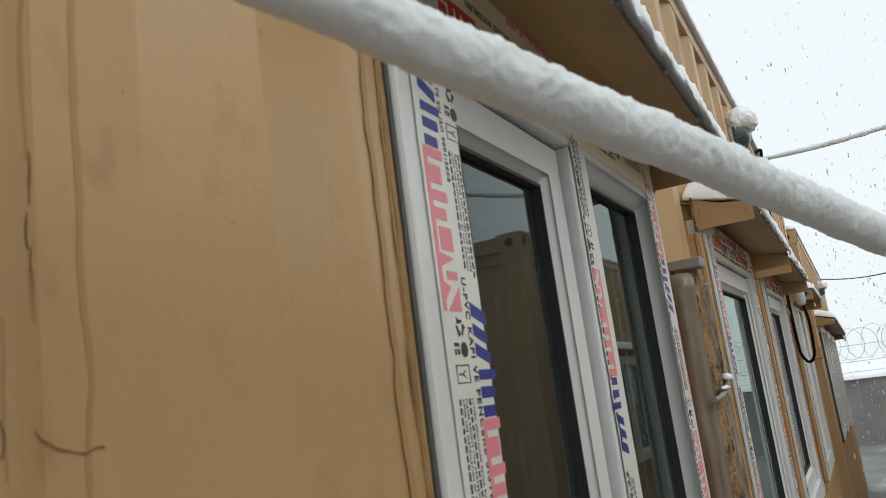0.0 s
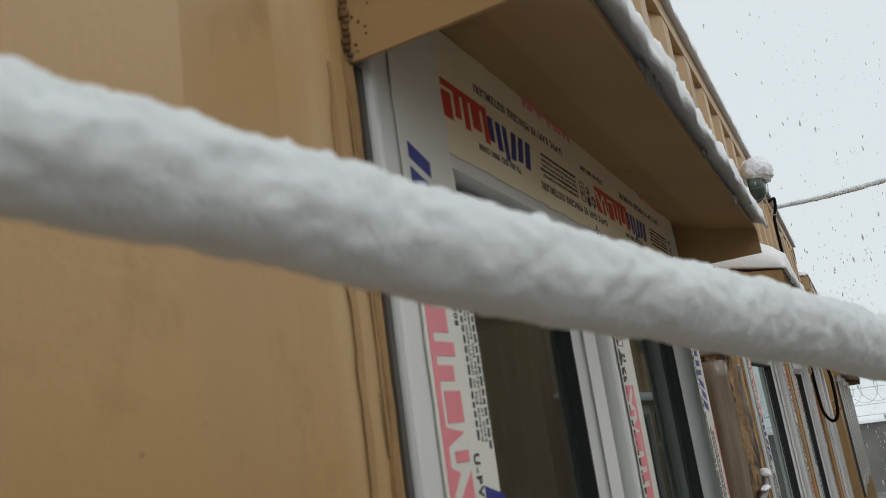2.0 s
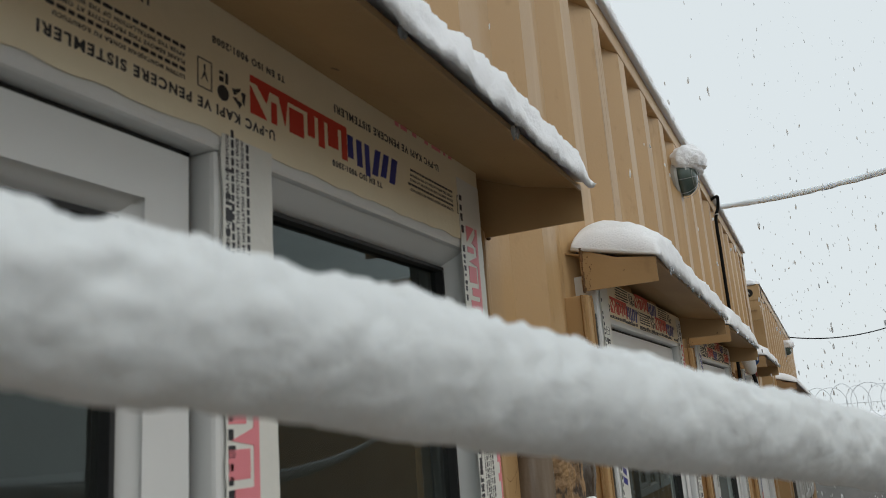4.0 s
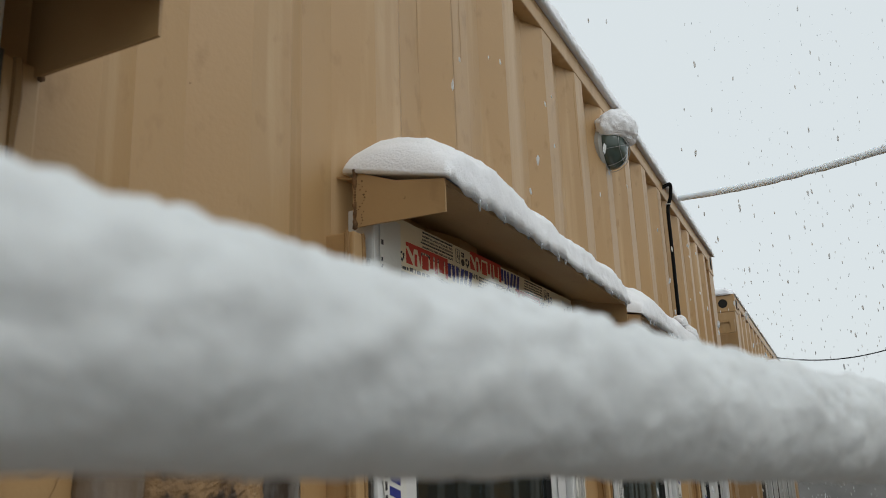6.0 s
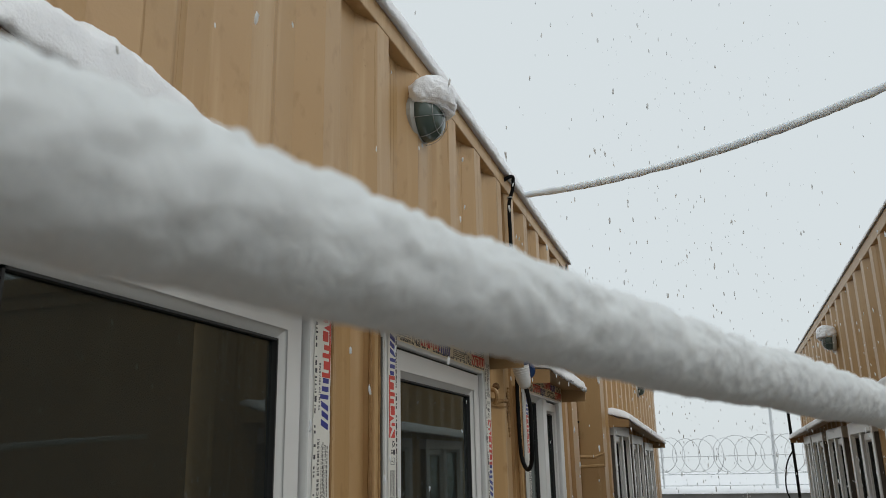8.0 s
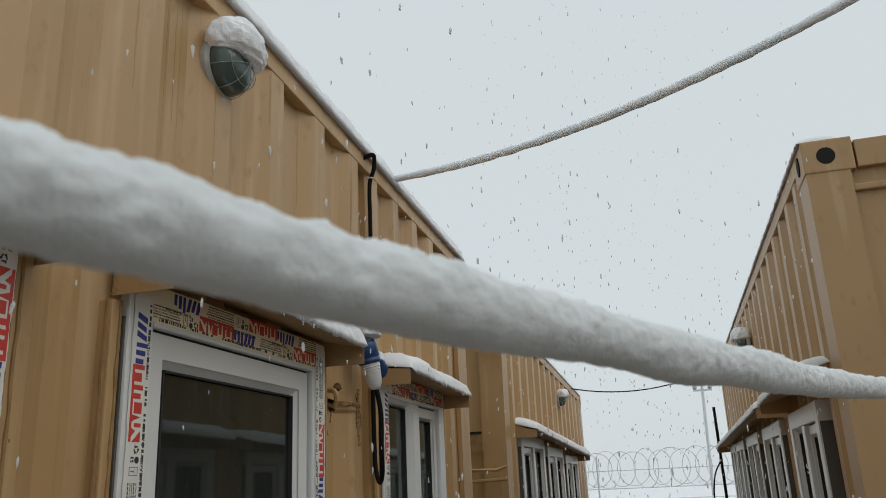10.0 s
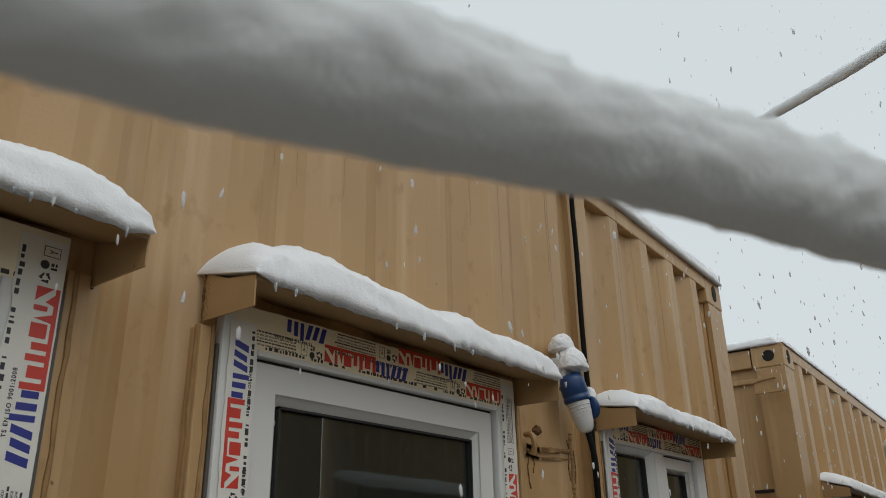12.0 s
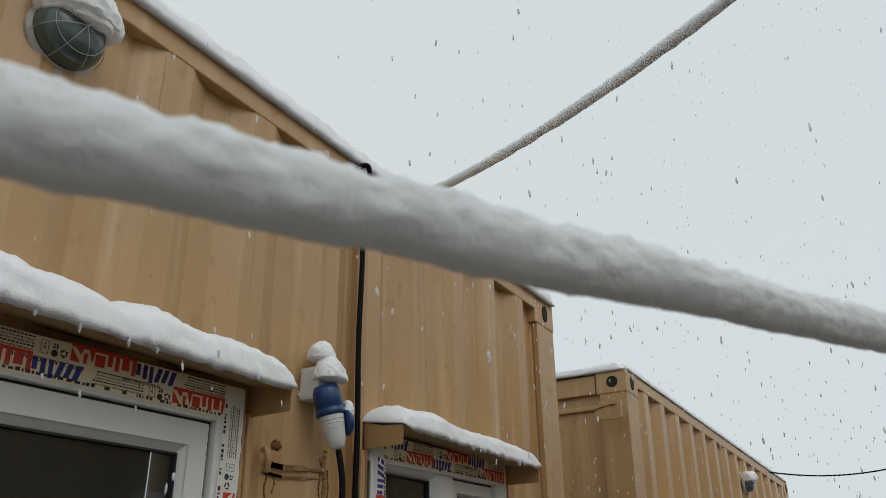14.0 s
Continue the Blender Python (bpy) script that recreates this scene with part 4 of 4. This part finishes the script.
for z in (1.06, 1.23, 1.50):
    part("strand", tube(bmesh.new(), catenary((16.12, -8, z), (16.12, 8, z), 0.02, 20), 0.006, 5), haze_pale, rz)
for y in (-6, -3, 0.3, 3.2, 6):
    part("post", tube(bmesh.new(), [(16.12, y, 0.9), (16.12, y, 1.70)], 0.014, 8), haze_pale, rz)

fp = thing("lamp_pole", "thin steel lamp pole beyond the perimeter wall", "pole")
part("shaft", tube(bmesh.new(), [(18, -1.42, -0.3), (18, -1.50, 2.93)], 0.026, 10), haze_pale, fp)
b = bmesh.new()
tube(b, [(18, -1.66, 2.80), (18, -1.34, 2.80)], 0.02, 6)
part("crossarm", b, haze_pale, fp)
for y in (-1.63, -1.37):
    part("insulator", lathe(bmesh.new(), [(0.02, 0), (0.04, 0.03), (0.03, 0.08)], (18, y, 2.81), (0, 0, 1), 10), steel, fp)
dp = thing("cable_post", "dark post with loose cables at the far container's corner", "post")
part("shaft", tube(bmesh.new(), [(12.05, -1.38, -0.2), (12.05, -1.36, 2.05)], 0.015, 10), rubber, dp)
part("loose_cable", tube(bmesh.new(), smooth_path([(12.05, -1.36, 1.5), (12.04, -1.28, 1.35), (12.04, -1.25, 1.1), (12.05, -1.33, 0.9)]), 0.008, 6), rubber, dp)

# ---- printed protective film on the window frames ----
UNIT = 0.438


def flat(bm, pts, h):
    prism(bm, pts, "z", 0.0, h)


def mark_mesh(name, mat, shapes, h=0.0004):
    bm = bmesh.new()
    for pts in shapes:
        flat(bm, pts, h)
    bmesh.ops.recalc_face_normals(bm, faces=bm.faces[:])
    me = bpy.data.meshes.new(name)
    bm.to_mesh(me)
    bm.free()
    me.materials.append(mat)
    return me


def rect(u0, v0, u1, v1):
    return [(u0, v0), (u1, v0), (u1, v1), (u0, v1)]


def slant(u, w, lean, v0, v1):
    return [(u, v0), (u + w, v0), (u + w + lean, v1), (u + lean, v1)]


G = 0.026            # height of the large marks
blue_shapes = [slant(0.0, 0.011, 0.008, 0, G), slant(0.017, 0.010, 0.008, 0, G * 0.92), slant(0.033, 0.010, 0.008, 0, G), rect(0.0545, 0, 0.0625, G * 1.15), rect(0.068, 0, 0.077, G * 0.95), rect(0.083, 0, 0.092, G * 0.8)]
red_shapes = [rect(0.0, -0.006, 0.138, 0.0), rect(0.0, 0.0, 0.009, G * 1.05), rect(0.015, 0.0, 0.031, G * 0.8), rect(0.037, 0, 0.046, G), rect(0.052, 0, 0.062, G * 0.8), rect(0.068, 0.004, 0.088, G),
    [(0.090, 0), (0.102, 0), (0.094, G * 0.9)], rect(0.105, G * 0.3, 0.112, G), [(0.114, 0.0), (0.130, 0.0), (0.118, G * 0.45)], [(0.118, G), (0.138, G), (0.138, G * 0.1), (0.128, G * 0.55)]]
BLUE = mark_mesh("blue_mark", ink_blue, blue_shapes)
RED = mark_mesh("red_mark", ink_red, red_shapes)
PINK = mark_mesh("faded_red_mark", ink_pink, red_shapes)
ring = lambda cu, cv, r, n=14: [(cu + r * math.cos(2 * math.pi * i / n), cv + r * math.sin(2 * math.pi * i / n)) for i in range(n)]
arrows = []
for k in range(3):
    a = 2 * math.pi * k / 3 + 0.4
    arrows.append([(0.008 + r * math.cos(a + d), 0.018 + r * math.sin(a + d)) for r, d in ((0.0042, 0.0), (0.0078, -0.1), (0.0078, 1.1), (0.0095, 1.15), (0.0058, 1.75), (0.0030, 1.15), (0.0042, 1.1))])
ICON = mark_mesh("icon_print", ink_black, arrows + [ring(0.026, 0.021, 0.0062), rect(0.0205, 0.004, 0.0235, 0.0125), rect(0.0255, 0.004, 0.0300, 0.0065), rect(0.0255, 0.0085, 0.0300, 0.0125),
    rect(0.038, 0.002, 0.0388, 0.025), rect(0.052, 0.002, 0.0528, 0.025), rect(0.0388, 0.002, 0.052, 0.0028), rect(0.0388, 0.0242, 0.052, 0.025), [(0.042, 0.019), (0.0455, 0.010), (0.049, 0.019), (0.0455, 0.014)], rect(0.0448, 0.006, 0.0462, 0.0098)])


def text_mesh(words, size):
    c = bpy.data.curves.new("words", "FONT")
    c.body, c.size, c.extrude = words, size, 0.0002
    c.space_character = 1.25
    c.offset = size * 0.035
    o = bpy.data.objects.new("words", c)
    scene.collection.objects.link(o)
    me = bpy.data.meshes.new_from_object(o.evaluated_get(bpy.context.evaluated_depsgraph_get()))
    bpy.data.objects.remove(o)
    me.materials.clear()
    me.materials.append(ink_black)
    return me


def text_block(lines, pitch, width):
    """Small printed lines, each set to the same width, in one mesh."""
    bm = bmesh.new()
    for k, words in enumerate(lines):
        n0 = len(bm.verts)
        if not words:
            u = 0.0
            while u < width:
                w = 0.004 + 0.008 * abs(lump((u, k, 0), 0.01, 3.0))
                flat(bm, rect(u, 0.0, u + w, 0.0026), 0.0004)
                u += w + 0.0018
            for v in bm.verts[:][n0:]:
                v.co.y += (len(lines) - 1 - k) * pitch
            continue
        me = text_mesh(words, 0.0042)
        bm.from_mesh(me)
        vs = bm.verts[:][n0:]
        far = max(v.co.x for v in vs)
        for v in vs:
            v.co.x *= width * (0.9 if k in (1, 4) else 1) / far
            v.co.y += (len(lines) - 1 - k) * pitch
        bpy.data.meshes.remove(me)
    me = bpy.data.meshes.new("small_print")
    bm.to_mesh(me)
    bm.free()
    me.materials.append(ink_black)
    return me


SMALL = text_block(["LUTFEN MONTAJDAN SONRA BU KORUYUCU", "", "PLEASE REMOVE THIS PROTECTIVE AT ONCE", "AFTER THE INSTALLATION OF THE WINDOW", ""], 0.0056, 0.106)
FRINGE = mark_mesh("faded_red_mark", ink_pink, [rect(0.0, 0.0, 0.138, 0.0035)] + [rect(q, 0.0035, q + w, 0.009) for q, w in ((0.0, 0.008), (0.016, 0.006), (0.030, 0.022), (0.062, 0.008), (0.09, 0.009), (0.112, 0.014), (0.13, 0.008))])
LINE_A = text_mesh("U-PVC KAPI VE PENCERE SISTEMLERI", 0.0108)
LINE_B = text_mesh("TS EN ISO 9001:2008", 0.0078)


def film(win, x0, x1, z0, z1, turn, rows, ragged=0.0012, mat=None, top=0.0, faded=False, seed=1.0, fringe=0.0, head_line=False, edge=0.0):
    """A strip of printed film on a frame member. turn: 'head' upside down, 'down' or 'up' the way its print reads.
    rows: (height of the row's foot above the strip's lower edge, phase in units)."""
    if turn == "head":
        o, u, v, length, wide = Vector((x1, 0, z1)), Vector((-1, 0, 0)), Vector((0, 0, -1)), x1 - x0, z1 - z0
    elif turn == "down":
        o, u, v, length, wide = Vector((x0, 0, z1)), Vector((0, 0, -1)), Vector((1, 0, 0)), z1 - z0, x1 - x0
    else:
        o, u, v, length, wide = Vector((x1, 0, z0)), Vector((0, 0, 1)), Vector((-1, 0, 0)), z1 - z0, x1 - x0
    n = int(length / 0.008)
    b = bmesh.new()
    lo = [(i * length / n, ragged * lump((i * 0.3, 0, 0), 0.9, seed)) for i in range(n + 1)]
    hi = [(i * length / n, wide + ragged * 2.2 * lump((i * 0.3, 5, 0), 0.9, seed)) for i in range(n, -1, -1)]
    flat(b, lo + hi, 0.0006)
    f = part("protective_film", b, mat or film_m, win, "printed protective film with ragged edges")
    nrm = u.cross(v)
    f.matrix_world = Matrix(((u.x, v.x, nrm.x, o.x), (u.y, v.y, nrm.y, -0.0008 - top), (u.z, v.z, nrm.z, o.z), (0, 0, 0, 1)))

    def put(name, me, a, c, wide_u, high_v):
        if a < 0.002 or a + wide_u > length - 0.002 or c < 0.0 or c + high_v > wide + 0.004:
            return
        ob = new(name, me)
        ob.parent = f
        ob.location = (a, c, 0.0006)
        if me == BLUE:
            ob.scale = (1.04, 1.08, 1)

    if edge:
        dice = random.Random(int(seed * 10))
        bars, u0 = [], 0.01
        while u0 < length - 0.03:
            w = dice.uniform(0.002, 0.011)
            if dice.random() < 0.8:
                bars.append(rect(u0, wide - edge - dice.uniform(0.004, 0.007), u0 + w, wide - edge))
            u0 += w + dice.uniform(0.002, 0.006)
        put("clipped_print", mark_mesh("clipped_print", ink_black, bars), 0.003, 0.0, 0.0, 0.0)
    for foot, phase in rows:
        k = -1
        while (k + phase) * UNIT < length:
            a = (k + phase) * UNIT
            put("blue_mark", BLUE, a, foot, 0.093, G)
            put("red_mark", PINK if faded else RED, a + 0.097, foot, 0.138, G)
            put("icon_print", ICON, a + 0.240, foot, 0.053, 0.026)
            put("small_print", SMALL, a + 0.305, foot, 0.09, 0.026)
            if head_line:
                put("lettering", LINE_A, a - 0.10, 0.027, 0.24, 0.008)
                put("lettering", LINE_B, a + 0.19, 0.029, 0.11, 0.007)
            if fringe:
                put("faded_red_mark", FRINGE, a + fringe, 0.0005, 0.138, 0.009)
            put("lettering", LINE_A, a + 0.205, foot + 0.0325, 0.24, 0.008)
            put("lettering", LINE_B, a + 0.035, foot + 0.0325, 0.11, 0.007)
            k += 1
    return f


xa, xb, za, zb = WINDOWS["a"]
film(wa, xa + 0.024, xb - 0.004, zb - 0.108, zb - 0.002, "head", [(0.050, 0.484)], seed=1.0, fringe=0.30, head_line=True)
film(wa, xa + 0.022, xa + 0.097, za + 0.02, zb - 0.004, "down", [(0.010, 0.260), (0.052, 0.776)], top=0.0007, mat=film_w, faded=True, seed=2.0)
film(wa, xb - 0.068, xb - 0.004, za + 0.02, zb - 0.030, "up", [(0.022, 0.527)], mat=film_w, faded=True, top=0.0007, seed=3.0, fringe=0.28, edge=0.003)
film(wa, 2.056, 2.113, za + 0.08, zb - 0.105, "up", [(0.028, 0.950)], mat=film_w, faded=True, top=0.0004, seed=4.0, edge=0.003)
xa, xb, za, zb = WINDOWS["b"]
film(wb, xa + 0.020, xb - 0.004, zb - 0.078, zb - 0.002, "head", [(0.036, 0.288), (0.003, 0.767)], seed=5.0, edge=0.003)
film(wb, xa + 0.012, xa + 0.070, za + 0.02, zb - 0.010, "up", [(0.016, 0.278)], mat=film_w, faded=True, top=0.0007, seed=6.0, ragged=0.002, edge=0.003)
film(wb, xb - 0.068, xb - 0.003, za + 0.02, zb - 0.012, "up", [(0.008, 0.450)], mat=film_w, top=0.0007, seed=7.0, ragged=0.002, edge=0.003)
xa, xb, za, zb = WINDOWS["c"]
film(wc, xa + 0.020, xb - 0.004, zb - 0.072, zb - 0.002, "head", [(0.036, 0.904), (0.003, 0.432)], seed=8.0, ragged=0.002, edge=0.003)
film(wc, xa + 0.012, xa + 0.066, za + 0.02, zb - 0.030, "down", [(0.012, 0.073)], mat=film_w, top=0.0007, seed=9.0, ragged=0.003, edge=0.003)
film(wc, xb - 0.060, xb - 0.003, za + 0.02, zb - 0.014, "up", [(0.012, 0.096)], mat=film_w, top=0.0007, seed=10.0, ragged=0.003, edge=0.003)
xa, xb, za, zb = WINDOWS["d"]
film(wd, xa + 0.020, xb - 0.004, zb - 0.066, zb - 0.002, "head", [(0.033, 0.815), (0.002, 0.336)], seed=11.0, edge=0.003)
film(wd, xa + 0.010, xa + 0.060, za + 0.02, zb - 0.020, "down", [(0.012, 0.096)], mat=film_w, top=0.0007, seed=12.0, edge=0.003)

# ---- rust runs on the long wall ----
stain_m = material("rust_run", (0.23, 0.125, 0.045), 0.8, dark=(0.12, 0.06, 0.02), scale=60, amount=0.6, grain=300, bump=0.4)
faint_m = material("old_rust_run", (0.385, 0.232, 0.098), 0.6, dark=(0.34, 0.20, 0.082), scale=40, amount=0.6, grain=300)


def skin(q):
    """The outer face of the long wall, or of the filler plate beside the first window."""
    y = FACE + fold(q) - 0.0018
    if 1.498 < q < 1.602:
        y = min(y, float(np.interp(q, (1.494, 1.529, 1.574, 1.598), (FACE - 0.0008, FACE - 0.003, 0.0095, 0.0085))) - 0.0012)
    return y


def run(x, z_top, z_bottom, width, wander, mat, seed):
    n = max(6, int((z_top - z_bottom) / 0.008))
    b = bmesh.new()
    rows = []
    for i in range(n + 1):
        z = z_top + (z_bottom - z_top) * i / n
        c = x + wander * lump((0, 0, z), 0.05, seed) + 0.3 * wander * lump((0, 0, z), 0.012, seed)
        w = width * (0.55 + 0.45 * math.sin(math.pi * min(0.97, i / n + 0.03))) * (1 + 0.5 * lump((1, 0, z), 0.02, seed))
        rows.append([b.verts.new((q, skin(q), z)) for q in (c - w / 2, c + w / 2)])
    for p, q in zip(rows, rows[1:]):
        b.faces.new((p[0], p[1], q[1], q[0]))
    part("rust_run", b, mat, long_box, "thin brown rust run")


run(1.3195, 1.584, 1.556, 0.0022, 0.004, stain_m, 1.0)
run(1.3195, 1.552, 1.534, 0.0030, 0.006, stain_m, 1.2)
run(1.3215, 1.536, 1.512, 0.0020, 0.007, stain_m, 1.4)
run(1.318, 1.72, 1.578, 0.0045, 0.004, faint_m, 1.5)
run(1.322, 1.525, 1.50, 0.0060, 0.004, faint_m, 2.0)
run(1.351, 1.80, 1.36, 0.0042, 0.004, faint_m, 3.0)
run(1.299, 1.50, 1.43, 0.003, 0.003, faint_m, 4.0)
run(1.258, 1.53, 1.47, 0.003, 0.004, faint_m, 4.5)
run(1.572, 1.78, 0.9, 0.006, 0.003, faint_m, 5.0)
run(1.590, 1.76, 1.42, 0.0022, 0.002, faint_m, 6.0)
run(1.588, 1.655, 1.636, 0.0016, 0.003, stain_m, 6.5)
run(1.587, 1.58, 1.545, 0.0014, 0.003, stain_m, 6.7)
run(1.586, 1.485, 1.44, 0.0018, 0.004, stain_m, 6.9)
for z, x in ((1.634, 1.383), (1.592, 1.367), (1.56, 1.44)):
    run(x, z + 0.0014, z - 0.0014, 0.0018, 0.001, faint_m, 60.0 + x)
for i in range(26):
    q = random.uniform(2.7, 6.6)
    run(q, 2.48, 2.48 - random.uniform(0.12, 0.55), random.uniform(0.002, 0.005), 0.002, faint_m, 20.0 + i)


def scratch(points, width, seed):
    b = bmesh.new()
    line_pts = smooth_path([(x, 0, z) for x, z in points], 8)
    pairs = []
    for i, p in enumerate(line_pts):
        x, z = p.x + 0.0012 * lump(p, 0.006, seed), p.z + 0.0012 * lump(p, 0.006, seed + 2)
        w = width * (0.6 + 0.6 * abs(lump(p, 0.008, seed + 4)))
        q = line_pts[min(i + 1, len(line_pts) - 1)] - line_pts[max(i - 1, 0)]
        d = Vector((-q.z, 0, q.x)).normalized() * w
        pairs.append([b.verts.new((x + k * d.x, FACE + fold(x) - 0.0024, z + k * d.z)) for k in (-1, 1)])
    for u, v in zip(pairs, pairs[1:]):
        b.faces.new((u[0], u[1], v[1], v[0]))
    part("rust_crack", b, stain_m, long_box, "short rusty crack in the paint")


scratch([(1.319, 1.450), (1.326, 1.445), (1.336, 1.440), (1.347, 1.438), (1.359, 1.440)], 0.0006, 1.0)
scratch([(1.295, 1.456), (1.297, 1.446), (1.295, 1.440)], 0.0008, 2.0)
scratch([(2.590, 1.494), (2.600, 1.473), (2.617, 1.4636), (2.642, 1.477), (2.637, 1.489)], 0.0005, 3.0)
scratch([(2.638, 1.468), (2.632, 1.455), (2.626, 1.445)], 0.0005, 4.0)
scratch([(2.962, 1.505), (2.980, 1.502), (2.960, 1.488), (2.958, 1.465), (2.966, 1.448), (2.958, 1.440)], 0.0007, 5.0)
scratch([(2.930, 1.512), (2.945, 1.516), (2.952, 1.508)], 0.0006, 6.0)

# ---- drips of ice under the awning snow ----
for x0, x1, bottom, fall, n in ((1.62, 2.58, 1.795, 0.018, 9), (3.10, 4.02, 1.767, 0.026, 16), (4.22, 5.14, 1.735, 0.016, 8), (5.60, 6.42, 1.712, 0.02, 5)):
    for i in range(n):
        x = random.uniform(x0, x1)
        z = bottom - fall * (x - x0) + 0.040
        h = random.uniform(0.006, 0.018)
        y = FACE - 0.140 - 0.009
        ob = mesh_object("icicle", lathe(bmesh.new(), [(0.0032, 0.0), (0.0026, h * 0.5), (0.0012, h * 0.9), (0.0002, h)], (x, y, z), (0, 0, -1), 8), ice, True)
        tagged(ob, "tiny icicle dripping from the awning snow", "icicle", "icicles")

# ---- falling snow ----
tb = bmesh.new()
bmesh.ops.create_icosphere(tb, subdivisions=1, radius=1)
ICO = ([v.co.copy() for v in tb.verts], [tuple(v.index for v in f.verts) for f in tb.faces])
tb.free()
vs, fs = [], []
rnd = random.Random(11)
for i in range(4300):
    c = Vector((rnd.uniform(1.6, 9.0), rnd.uniform(-1.40, -0.06), rnd.uniform(0.9, 4.2)))
    if (c.x < 3.0 and rnd.random() < 0.7) or (c.z > 2.3 and rnd.random() < 0.6):
        continue
    if (c.y > -0.17 and c.z < 2.0) or min((c - Vector(line_point(min(5.6, max(1.05, c.x + d))))).length for d in (-0.3, -0.1, 0, 0.1, 0.3)) < 0.12 or (c.y < -0.05 - 0.33 * (c.x - 1.0) + 0.45 and c.x < 4.9):
        continue
    r = rnd.uniform(0.0011, 0.0027)
    k = len(vs)
    lean = Vector((rnd.uniform(-0.4, 0.4), rnd.uniform(-0.3, 0.3), 0))
    for d in ICO[0]:
        p = Vector(d) * r * rnd.uniform(0.65, 1.25)
        vs.append(c + Vector((p.x, p.y, p.z * 3.6)) + lean * 1.6 * p.z)
    fs += [tuple(k + q for q in f) for f in ICO[1]]
me = bpy.data.meshes.new("snowflakes")
me.from_pydata(vs, [], fs)
me.materials.append(flake)
tagged(new("snowflakes", me), "loose snowflakes drifting through the air", "snow", kind="stuff")
